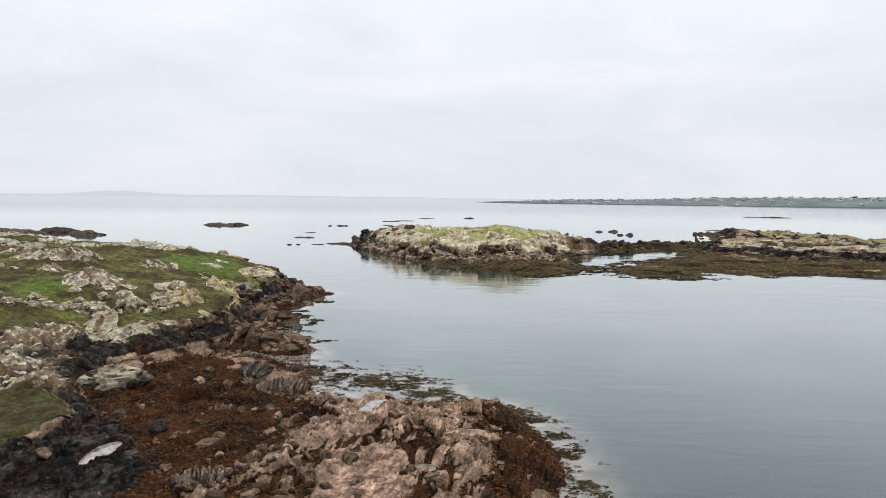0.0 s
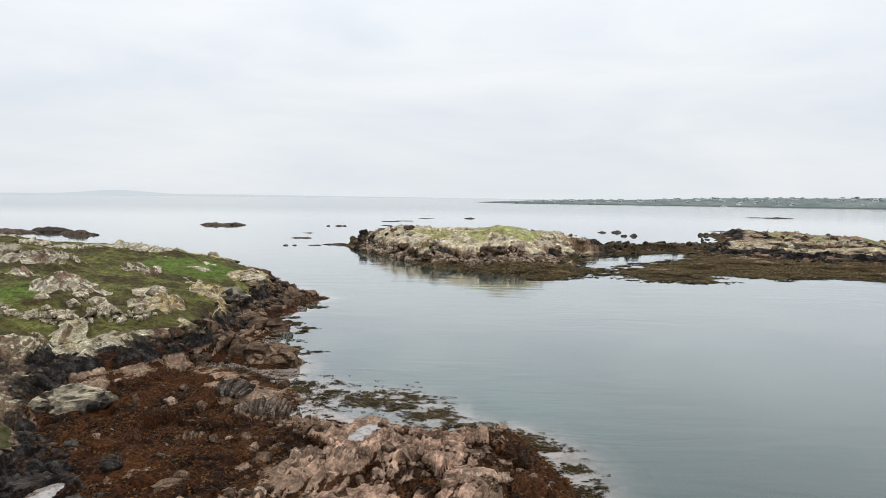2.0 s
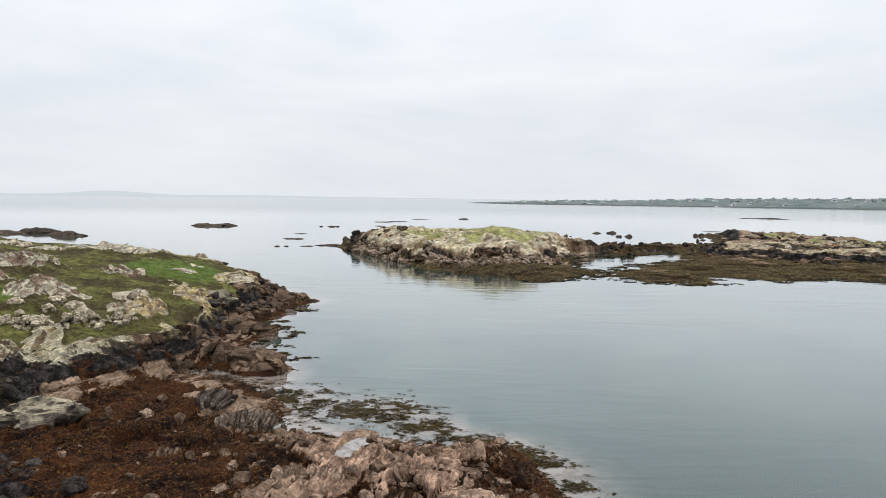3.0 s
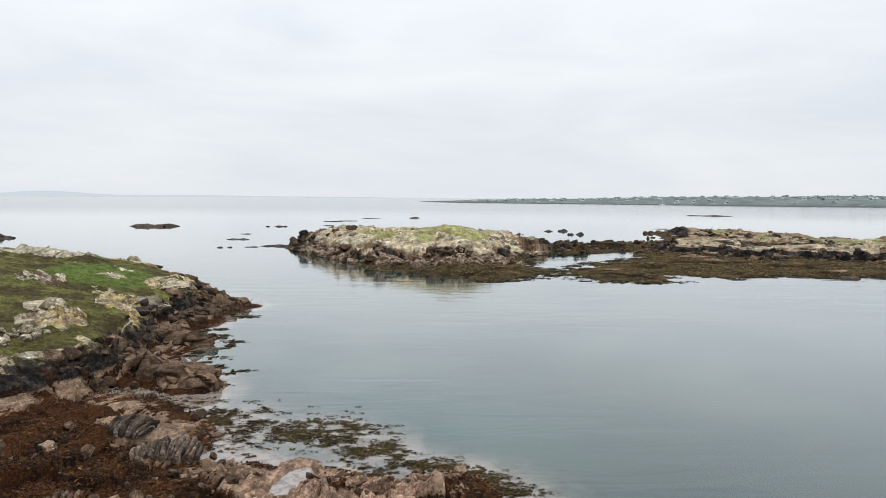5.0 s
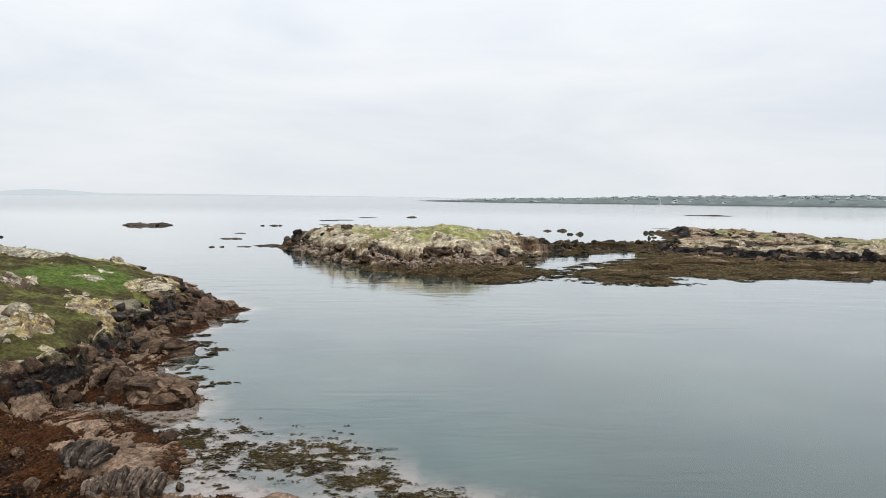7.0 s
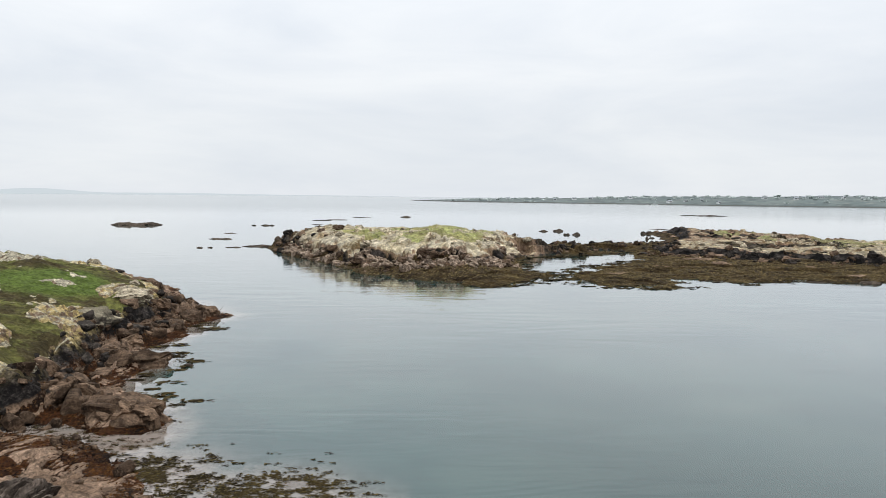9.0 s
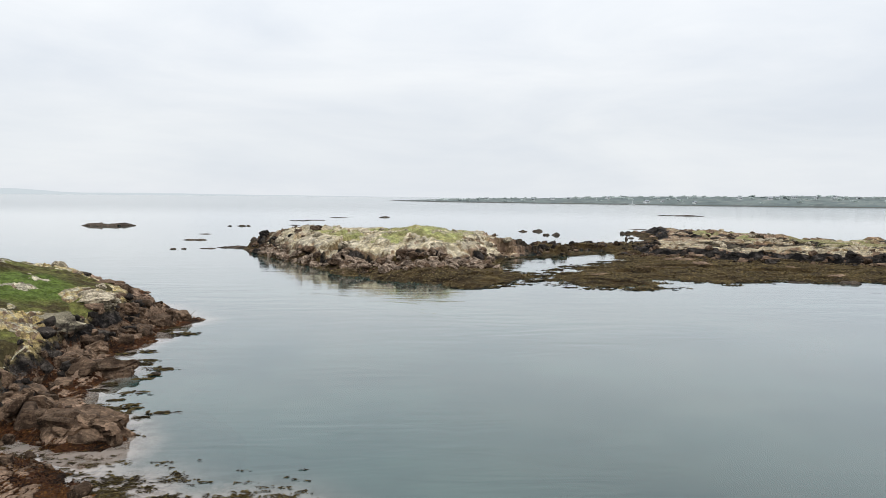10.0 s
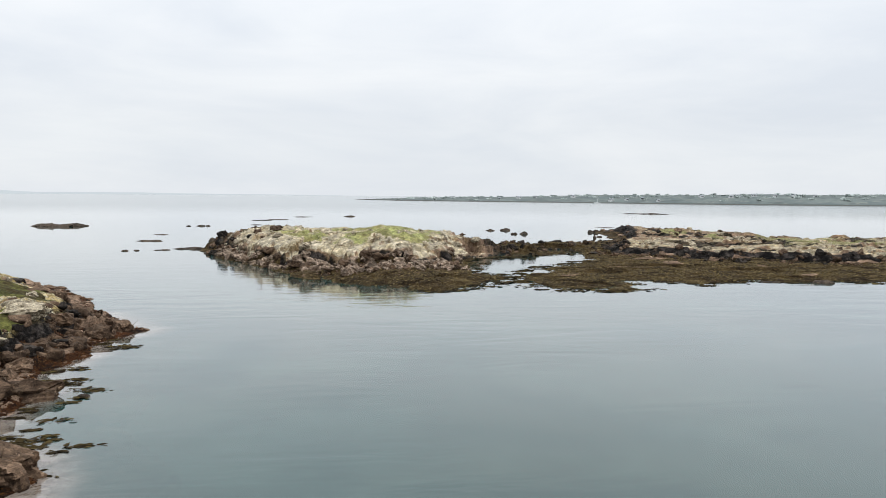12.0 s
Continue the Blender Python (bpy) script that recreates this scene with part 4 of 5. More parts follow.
strew(headland, (-14, -4.5, 27, 38), lambda f, x, y: (f["h"] > -0.5) * (f["h"] < 0.25) * near_line(x, y, [(-13.5, 36.9), (-11, 36.1), (-8, 33.8), (-6, 29.5), (-4.8, 28.8)], 0.9), 46, 63, ["brown"], (0.15, 0.6), 0.0,
      "small brown rock standing in a shallow inlet", "rocks in the inlet", "stone")
strew(headland, (-24, -11, 36, 66), lambda f, x, y: (np.abs(f["e"] + 0.4) < 1.1) * (f["d"] > 0.3), 150, 3, ["black", "black", "brown", "brown"], (0.3, 1.2), 0.25,
      "dark jointed block of the low cliff edge", "blocks of the low cliff")
strew(headland, (-20, -9, 36.5, 66), lambda f, x, y: (f["e"] < -0.6) * (f["d"] > 0.7), 150, 4, ["brown"], (0.35, 1.5), 0.2,
      "brown weathered block on the wet shore rock", "brown blocks of the point", joined=True)
strew(headland, (-56, -16, 17, 74), lambda f, x, y: (f["e"] > 0.8) * np.clip(0.06 + 0.8 * (1 - f["turf"]) * (f["e"] > 1.6), 0, 1), 90, 5, ["pale", "lichen"], (0.3, 1.3), 0.26,
      "pale grey lichened rock poking out of the turf", "lichened rocks in the turf")
strew(isle_a, (-24, 17, 80, 128), lambda f, x, y: (f["d"] > 0.2) * (f["e"] < 0.4) * (f["e"] > -5.5) * (y < 124) * np.clip(1.1 - 0.12 * np.maximum(x - 8, 0), 0, 1) * (f["d"] > 0.3), 520, 6, ["tan", "tan", "brown"], (0.4, 1.5), 0.12,
      "brown boulder in the rubble at the island's foot", "boulders at the island's foot", joined=True)
strew(isle_a, (-24, 20, 94, 134), lambda f, x, y: (f["e"] > 0.2) * (1 - f["turf"]) * (y < 126), 120, 7, ["lichen", "pale"], (0.5, 1.5), 0.42,
      "pale lichened block on the island's rock face", "blocks of the island's rock face", joined=True)
strew(isle_a, (16, 56, 112, 148), lambda f, x, y: (f["d"] > 0.2) * 1.0, 150, 8, ["black", "black", "brown"], (0.5, 1.4), 0.2,
      "dark boulder on the weedy reef between the islands", "boulders on the reef", joined=True)
strew(isle_a, (-24, -11, 112, 136), lambda f, x, y: (f["d"] > 0.6) * 1.0, 80, 9, ["black", "brown"], (0.6, 1.7), 0.26,
      "dark jagged block at the island's seaward end", "blocks at the island's end", joined=True)
strew(isle_b, (34, 100, 88, 130), lambda f, x, y: (f["e"] > -4.5) * (f["e"] < 1.5) * (f["d"] > 0.5), 260, 10, ["black", "black", "brown", "brown"], (0.4, 1.5), 0.24,
      "dark rock along the flat island's wave-cut edge", "rocks along the flat island's edge", joined=True)
strew(isle_b, (44, 110, 100, 182), lambda f, x, y: (f["e"] > 1.0) * (1 - f["turf"]) * np.clip(1.2 - (y - 100) / 120, 0.2, 1), 190, 11, ["lichen", "lichen", "brown"], (0.6, 1.7), 0.38,
      "pale lichened slab on the flat island's top", "slabs on the flat island", joined=True)
strew(isle_b, (56, 74, 135, 182), lambda f, x, y: (f["e"] > -1.0) * 1.0, 40, 12, ["black", "brown", "brown"], (0.6, 1.6), 0.3,
      "dark block at the flat island's far end", "blocks at the flat island's end", joined=True)


# ---- the tumbled field wall ----
def stone_wall(line, count, seed):
    rng = random.Random(seed)
    base = new("stone_wall")
    tagged(base, "tumbled low dry-stone wall of pale lichened stones on turf", "wall")
    pts = [Vector(p) for p in line]
    lens = [(b - a).length for a, b in zip(pts, pts[1:])]
    base.location = (pts[0].x, pts[0].y, 0)
    for i in range(count):
        s = rng.uniform(0, sum(lens))
        k = 0
        while s > lens[k]:
            s -= lens[k]
            k += 1
        p = pts[k].lerp(pts[k + 1], s / lens[k]) + Vector((rng.gauss(0, 0.22), rng.gauss(0, 0.28)))
        h = float(headland(np.array([p.x]), np.array([p.y]))["h"][0])
        size = rng.uniform(0.24, 0.55)
        st = put_rock(rng.choice(ROCKS[rng.choice(["pale", "lichen"])]), p.x, p.y, h + size * 0.12 + (0.25 if rng.random() < 0.25 else 0), size, rng, "stone")
        w = st.matrix_world.copy()
        st.parent = base
        st.matrix_parent_inverse = Matrix.Translation(base.location).inverted()
        st.matrix_basis = w


stone_wall([(-31, 33.0), (-26, 33.0), (-23.2, 34.6), (-21.2, 35.2), (-19.6, 36.6), (-17.8, 38.6)], 165, 21)


# ---- single landmarks ----
def landmark(mesh_seed, mat, x, y, field, sx, sy, sz, rz, label, lift=0.0, rough=0.2):
    ob = new("boulder", massive_rock("boulder", mesh_seed, mat, 14, 2.1, 0.06 + rough * 0.22))
    h = float(field(np.array([x]), np.array([y]))["h"][0]) if field else 0.0
    ob.data.transform(Matrix.Diagonal((sx, sy, sz, 1)))
    ob.matrix_world = pose(x, y, h + lift, 0, 0, rz)
    return tagged(ob, label, "rock")


landmark(301, M_YELLOW, -14.4, 25.7, None, 2.5, 1.6, 1.95, 32, "large whale-backed boulder with pale yellow lichen beside the wrack", 1.3, 0.2)
landmark(302, M_BLACK, -9.65, 19.8, headland, 0.66, 0.5, 0.75, 10, "dark grey boulder standing in orange wrack", 0.1)
landmark(303, M_BROWN, -7.6, 19.0, headland, 0.9, 0.5, 0.6, 40, "grey-brown stone half buried in wrack", 0.05)
landmark(304, M_BLACK, -11.4, 18.2, headland, 1.5, 1.0, 0.9, 60, "black wet rock beside a small rock pool", 0.0)
landmark(305, M_BROWN, -10.5, 38.2, headland, 4.0, 2.4, 2.2, -18, "long brown jointed rock running into the water", -0.3, 0.25)
landmark(306, M_BROWN, -13.4, 47.0, headland, 3.0, 2.4, 2.0, 20, "brown jointed rock at the water's edge", -0.35, 0.25)
landmark(307, M_PINK, 0.9, 19.8, headland, 1.7, 1.9, 1.0, 35, "brown domed rock on the pink foreshore", -0.3)
landmark(308, M_YELLOW, -18.4, 51.4, headland, 3.4, 4.2, 2.4, 10, "big rounded rock with yellow lichen at the turf's edge", -0.5)
landmark(309, M_LICHEN, -18.0, 56.8, headland, 2.6, 2.2, 2.0, 30, "rounded lichened rock at the head of the point", -0.4)
landmark(310, M_LICHEN, -20.3, 42.8, headland, 4.0, 2.0, 1.8, 160, "pale slab of rock sloping out of the turf", -0.45)
for i, (x, y, size) in enumerate(((-21.8, 38.4, 1.0), (-20.9, 38.6, 1.3), (-19.8, 37.6, 1.5), (-21.3, 36.9, 0.9), (-22.8, 36.6, 0.8))):
    landmark(320 + i, M_LICHEN, x, y, headland, size, size * 0.8, size * 0.9, 50 * i, "rounded pale lichened boulder sitting in the turf", -0.05)

landmark(312, M_BROWN, -21.0, 65.5, headland, 3.0, 2.2, 1.3, 10, "dark brown rounded rock behind the grass of the point", -0.35)
landmark(313, M_BLACK, -24.8, 68.0, headland, 3.6, 2.2, 1.2, -15, "dark smooth rock on the seaward side of the headland", -0.35)
landmark(314, M_BROWN, -18.2, 63.5, headland, 2.4, 2.0, 1.1, 30, "dark brown rounded rock behind the grass of the point", -0.35)


def ribbed_rock(x, y, n, length, height, rz, mat, label, seed, gap=0.096, fan=30):
    """An outcrop of rounded upright plates, close together and leaning, as the foliation splits them."""
    rng = random.Random(seed)
    base = new("ribbed_rock")
    h = float(headland(np.array([x]), np.array([y]))["h"][0])
    base.matrix_world = pose(x, y, h - 0.08, 0, 0, rz)
    tagged(base, label, "rock")
    for i in range(n):
        u = (i / (n - 1) - 0.5) * 2
        hh = height * (1 - 0.55 * u * u) * rng.uniform(0.62, 1.06) + 0.2
        ll = length * (1 - 0.35 * u * u) * rng.uniform(0.75, 1.0)
        bm = bmesh.new()
        rows = 7
        ring = []
        lean = rng.uniform(-0.15, 0.15)
        for k in range(rows):
            a = -0.5 + k / (rows - 1)
            top = hh * (1 - 4.5 * abs(a) ** 3.2) * rng.uniform(0.86, 1.04) + 0.04
            w = gap * rng.uniform(0.42, 0.66)
            ring.append([bm.verts.new((sx * w + lean * z + 0.02 * rng.uniform(-1, 1), a * ll, z)) for sx, z in ((-1.5, 0), (-1.2, top * 0.6), (-0.7, top * 0.93), (0.2, top), (0.9, top * 0.85), (1.3, top * 0.5), (1.5, 0))])
        for a, b in zip(ring, ring[1:]):
            for j in range(6):
                bm.faces.new((a[j], a[j + 1], b[j + 1], b[j]))
        bm.faces.new(ring[0][::-1]), bm.faces.new(ring[-1])
        bmesh.ops.recalc_face_normals(bm, faces=bm.faces)
        ob = part("rock_plate", bm, mat, base)
        ob.matrix_basis = pose(u * n * gap * 0.5 + rng.uniform(-0.02, 0.02), rng.uniform(-0.2, 0.2), 0, rng.uniform(-6, 6), fan * u + rng.uniform(-5, 5), rng.uniform(-6, 6))
    return base


ribbed_rock(-7.65, 27.7, 14, 1.7, 0.5, 6, M_RIB, "grey-brown rock split into upright plates above a pool", 51, 0.135, 26)
ribbed_rock(-9.3, 28.9, 15, 1.4, 0.42, -20, M_DARKRIB, "dark grey rock of thin upright plates", 52, 0.075, 40)
ribbed_rock(-6.6, 15.9, 13, 0.8, 0.14, 20, M_RIB, "grey splintered rock at the edge of the wrack", 54, 0.09, 20)
ribbed_rock(-5.4, 29.2, 8, 0.7, 0.25, 0, M_BROWN, "small splintered rock standing in a pool", 56)
ribbed_rock(-3.7, 21.4, 16, 1.3, 0.2, 4, M_PINK, "pinkish rock cut into upright blocks by dark joints", 57, 0.11, 20)
ribbed_rock(-8.9, 23.4, 9, 0.9, 0.2, 15, M_BROWN, "brown splintered rock in the wrack", 58, 0.1, 20)


# ---- rocks awash in the sea ----
def skerry(x, y, sx, sy, sz, seed, label, rz=0):
    rng = random.Random(seed)
    off = Vector((rng.uniform(0, 50), rng.uniform(0, 50), rng.uniform(0, 50)))
    bm = bmesh.new()
    bmesh.ops.create_icosphere(bm, subdivisions=4, radius=0.5)
    for v in bm.verts:
        p = v.co.copy()
        flat = Vector((p.x * sx, p.y * sy, p.z * sz * 0.5))
        n = noise.noise(flat * 0.45 + off) + 0.6 * noise.noise(flat * 1.2 + off)
        crag = 1 - abs(noise.noise(flat * 0.8 + off * 1.3)) * 2
        out = 1 + 0.28 * noise.noise(flat * 0.5 - off) + 0.16 * noise.noise(flat * 1.6 - off)
        v.co = Vector((flat.x * out, flat.y * out, p.z * sz * max(0.15, 0.62 + 0.5 * n + 0.28 * crag)))
    ob = part("skerry", bm, M_SKERRY, None, "", True)
    ob.data.set_sharp_from_angle(angle=radians(35))
    ob.matrix_world = pose(x, y, -0.06 * sz, 0, 0, rz)
    tagged(ob, label, "rock")
    ob["group"] = "rocks awash in the sea"


DARK, LOW = "dark wet rock standing out of the calm sea", "low dark rock just breaking the calm sea"
for i, (x, y, sx, sy, sz, kind) in enumerate((
        (-35.6, 127, 1.2, 1.1, 1.5, 0), (-34.0, 127.5, 0.9, 0.7, 0.6, 0), (-27.1, 150, 1.9, 1.6, 2.2, 0), (-38.5, 150, 5.0, 2.4, 0.6, 1), (-26.8, 131, 5.5, 2.2, 0.8, 1), (-30.4, 128.5, 2.6, 1.4, 0.35, 1),
        (-80.5, 209, 11.0, 5.0, 2.0, 0), (-76, 211, 7.0, 4.0, 1.6, 0), (-85, 210, 4.0, 3.0, 0.9, 1), (-46.5, 211, 1.2, 1.0, 0.6, 1), (-43.4, 212, 2.8, 1.4, 0.9, 1), (-41.4, 212, 1.4, 1.2, 0.8, 1), (-42.4, 171, 3.5, 1.5, 0.3, 1), (-33.4, 256, 6.5, 3, 0.6, 1), (-28.5, 262, 6.5, 3, 0.6, 1),
        (-29.5, 220, 4.0, 2, 0.5, 1), (-22.5, 293, 8, 3, 0.5, 1), (-4.0, 299, 4.5, 3, 1.0, 1), (33.9, 189, 2.6, 1.6, 0.9, 1), (38.0, 190, 2.8, 2.0, 1.7, 0), (36.6, 173, 1.9, 1.5, 1.4, 0), (38.8, 173.2, 2.0, 1.5, 1.3, 0),
        (57.4, 180, 1.7, 1.5, 2.1, 0), (58.9, 180.4, 1.6, 1.4, 2.0, 0), (70.6, 206, 5.5, 3, 0.3, 1), (62.4, 183, 2.2, 1.6, 0.7, 1), (51.0, 158, 0.8, 1.0, 2.2, 0), (53.4, 162, 1.3, 1.2, 1.0, 0), (19.0, 172, 0.9, 0.8, 0.7, 1), (24.5, 172, 0.9, 0.8, 0.7, 1),
        (50.1, 82.8, 2.6, 1.6, 0.9, 0), (44.6, 83.6, 2.2, 1.2, 0.5, 1), (-11.0, 47.1, 0.5, 0.4, 0.25, 1))):
    skerry(x, y, sx, sy, sz, 400 + i, (DARK, LOW)[kind], (i * 7) % 20 - 10)
for i, (x, y, sx, sy, sz, rz) in enumerate(((141, 359, 10, 4, 0.7, 6), (148, 354, 13, 6, 1.2, -8), (153, 350, 7, 4, 0.7, -25))):
    skerry(x, y, sx, sy, sz, 460 + i, "long low slab of dark rock far out in the sea", rz)
for i, (x, y, sx, sy, sz, rz) in enumerate(((-90, 151, 8.0, 4.5, 2.6, 5), (-104, 163, 10, 6, 3.0, 0), (-113, 158, 15, 8, 2.4, -8), (-128, 160, 18, 9, 2.8, 4), (-97, 158, 5, 3, 0.9, 4))):
    skerry(x, y, sx, sy, sz, 480 + i, "brown weedy rock island beyond the headland", rz)

# ---- rock pools ----
for px, py, ra, rb, lev in POOLS:
    bm = bmesh.new()
    vs = [bm.verts.new((ra * 1.4 * math.cos(a), rb * 1.4 * math.sin(a), 0)) for a in (i * math.tau / 28 for i in range(28))]
    bm.faces.new(vs)
    pool = part("rock_pool", bm, M_POOL)
    pool.location = (px, py, lev)
    pool.visible_shadow = False
    tagged(pool, "still pool of sea water among the rocks", "pool", "rock pools")


# ---- growth: many small blades and fronds ----
def fronds(name, p, length, width, lift, seed, mat, label, category, droop=0.3, base_sink=0.02, along=None):
    """One object of tapering blades, two segments each, growing from the places p at random headings."""
    rs = np.random.RandomState(seed)
    n = len(p["x"])
    a = rs.uniform(0, math.tau, n) if along is None else rs.normal(along, 0.5, n) + math.pi * rs.randint(0, 2, n)
    ln = length[0] + (length[1] - length[0]) * rs.uniform(0, 1, n) ** 1.5
    w = ln * width * rs.uniform(0.7, 1.3, n)
    el = np.radians(rs.uniform(lift[0], lift[1], n))
    dx, dy = np.cos(a), np.sin(a)
    base = np.stack([p["x"], p["y"], p["h"] - base_sink], -1)
    way = np.stack([dx * np.cos(el), dy * np.cos(el), np.sin(el)], -1)
    side = np.stack([-dy, dx, rs.uniform(-0.4, 0.4, n)], -1)
    mid = base + way * (ln * 0.55)[:, None]
    tip = base + way * ln[:, None]
    tip[:, 2] -= droop * ln * np.sin(el)
    v = np.stack([base - side * (w * 0.4)[:, None], base + side * (w * 0.4)[:, None], mid - side * (w * 0.5)[:, None], mid + side * (w * 0.5)[:, None], tip], 1).reshape(-1, 3)
    k = np.arange(n)[:, None, None] * 5
    tris = (k + np.array([[0, 1, 3], [0, 3, 2], [2, 3, 4]])[None]).reshape(-1, 3)
    ob = new(name, mesh_from(name, v, tris, [mat], False))
    return tagged(ob, label, category, kind="stuff")


turf_box = (-56, -13, 14, 76)
p = scatter_points(headland, turf_box, lambda f, x, y: (f["turf"] > 0.45) * (f["lush"] < 0.5) * (f["lush"] > -0.4) * np.clip(1.3 - y / 90, 0.25, 1), 85000, 31)
fronds("grass", p, (0.03, 0.12), 0.3, (10, 45), 32, M_GRASS, "olive-brown windswept turf with heathy tufts", "grass")
p = scatter_points(headland, (-26, -12, 15, 34), lambda f, x, y: (f["turf"] > 0.45) * (f["lush"] <= -0.4), 26000, 29)
fronds("grass", p, (0.03, 0.10), 0.3, (10, 45), 30, M_HEATHER, "dark olive heath and moss on the rock shelf", "grass")
p = scatter_points(headland, (-33, -15, 30, 68), lambda f, x, y: (f["turf"] > 0.4) * (f["lush"] > 0.4), 34000, 33)
fronds("grass", p, (0.04, 0.10), 0.4, (8, 35), 34, M_LUSH, "bright green lush grass on the headland", "grass")
p = scatter_points(isle_a, (-18, 16, 96, 130), lambda f, x, y: f["turf"] > 0.26, 16000, 35)
fronds("grass", p, (0.08, 0.26), 0.4, (20, 80), 36, M_HEATH, "yellow-green tussock grass on the island's top", "grass")
p = scatter_points(isle_b, (66, 120, 100, 140), lambda f, x, y: f["turf"] > 0.26, 9000, 37)
fronds("grass", p, (0.08, 0.25), 0.4, (20, 80), 38, M_HEATH, "thin yellow-green turf on the flat island", "grass")
p = scatter_points(headland, (-19, 5, 11, 60), lambda f, x, y: (f["weed"] > 0.25) * (f["pool"] > 1.2) * (f["h"] > -0.15) * np.clip(0.25 + f["weed"], 0, 1), 95000, 41)
fronds("seaweed", p, (0.05, 0.20), 0.3, (5, 40), 42, M_WRACK, "rust-brown bladder wrack draped over the foreshore", "seaweed", 0.7)
p = scatter_points(isle_b, (17, 100, 77, 125), lambda f, x, y: (f["weed"] > 0.3) * (f["h"] > -0.06), 45000, 43)
fronds("seaweed", p, (0.15, 0.5), 0.3, (3, 30), 44, M_REEFWEED, "olive-brown weed covering the flat island's apron", "seaweed", 0.7)
p = scatter_points(isle_a, (-16, 50, 78, 140), lambda f, x, y: (f["weed"] > 0.3) * (f["h"] > -0.1), 32000, 45)
fronds("seaweed", p, (0.15, 0.5), 0.3, (3, 30), 46, M_REEFWEED, "olive-brown weed at the foot of the island", "seaweed", 0.7)


def floating(field, box, want, clumps, each, spread, seed, label, length):
    rs = np.random.RandomState(seed)
    c = scatter_points(field, box, want, clumps, seed)
    n = len(c["x"])
    size = 0.3 + 1.2 * rs.uniform(0, 1, n) ** 3
    k = rs.randint(0, n, n * each)
    x = c["x"][k] + rs.normal(0, 1, len(k)) * spread * 1.7 * size[k]
    y = c["y"][k] + rs.normal(0, 1, len(k)) * spread * 0.55 * size[k]
    fronds("seaweed", dict(x=x, y=y, h=rs.uniform(0.01, 0.035, len(k))), length, 0.35, (0, 7), seed + 1, M_FLOAT, label, "seaweed", 0.9, 0.0, 0.15)


FLOAT = "dark olive weed floating in shallow water"
floating(headland, (-9, 7, 14, 37), lambda f, x, y: (f["h"] < 0.05) * near_line(x, y, WEEDLINE, 0.75 + 0.9 * (x < 0)) ** 2 * sstep(-0.3, 0.2, fbm(x * 1.5, y * 1.5, 4, 95)), 1900, 13, 0.08, 51, FLOAT, (0.04, 0.15))
floating(headland, (-14, -5, 28, 38), lambda f, x, y: (f["h"] < 0.03) * near_line(x, y, [(-13.5, 36.9), (-11, 36.1), (-8, 33.8), (-6.4, 30)], 0.8), 160, 12, 0.07, 61, FLOAT, (0.04, 0.14))
floating(headland, (-15, -8, 38, 60), lambda f, x, y: (f["d"] < 0.1) * (f["d"] > -2.0), 45, 36, 0.24, 53, FLOAT, (0.1, 0.4))
floating(isle_b, (16, 60, 76, 108), lambda f, x, y: (f["d"] < 0.6) * (f["d"] > -2.0), 90, 40, 0.5, 55, FLOAT, (0.2, 0.7))
floating(isle_a, (6, 40, 78, 124), lambda f, x, y: (f["d"] < 0.6) * (f["d"] > -2.0), 90, 40, 0.5, 57, FLOAT, (0.2, 0.7))


# ---- the far coast ----
COAST = [(-30, 1290), (-5, 1200), (60, 1060), (190, 965), (300, 890), (370, 805), (450, 758), (560, 716), (700, 700), (950, 690), (1300, 690)]
COAST_H = [0.4, 2.2, 5.5, 7.5, 10.5, 11.5, 12.0, 12.5, 14, 15, 15]


def coast_point(u, v):
    """A place on the far coast: u along it, 0 to 10, v metres inland."""
    k = min(int(u), 9)
    f = u - k
    (ax, ay), (bx, by) = COAST[k], COAST[k + 1]
    top = COAST_H[k] * (1 - f) + COAST_H[k + 1] * f
    x, y = ax + (bx - ax) * f + 0.42 * v, ay + (by - ay) * f + 0.9 * v
    wob = noise.noise((x * 0.01, y * 0.01, 0.0)) * 0.22 + noise.noise((x * 0.04, y * 0.04, 3.0)) * 0.08
    z = -0.6 + (top + 0.6) * (1 - math.exp(-v / 55)) * (1 + wob) + 0.4 * noise.noise((x * 0.15, y * 0.15, 5.0))
    return Vector((x, y, z))


NU, NV = 240, 22
cv = np.array([coast_point(10 * i / NU, 420 * (j / NV) ** 2 - 8 + 6 * noise.noise((i * 0.35, 0.0, 1.0)) * (j == 0)) for i in range(NU + 1) for j in range(NV + 1)])
ci = np.arange((NU + 1) * (NV + 1)).reshape(NU + 1, NV + 1)
cq = np.stack([ci[:-1, :-1], ci[1:, :-1], ci[1:, 1:], ci[:-1, 1:]], -1).reshape(-1, 4)
tagged(new("far_shore", mesh_from("far_shore", cv, cq, [M_COAST])), "low grey-green coast with fields across the bay", "coast", kind="structure")


def box_bm(x0, x1, y0, y1, z0, z1):
    bm = bmesh.new()
    bmesh.ops.create_cube(bm, size=1, matrix=Matrix.Translation(((x0 + x1) / 2, (y0 + y1) / 2, (z0 + z1) / 2)) @ Matrix.Diagonal((x1 - x0, y1 - y0, z1 - z0, 1)))
    return bm


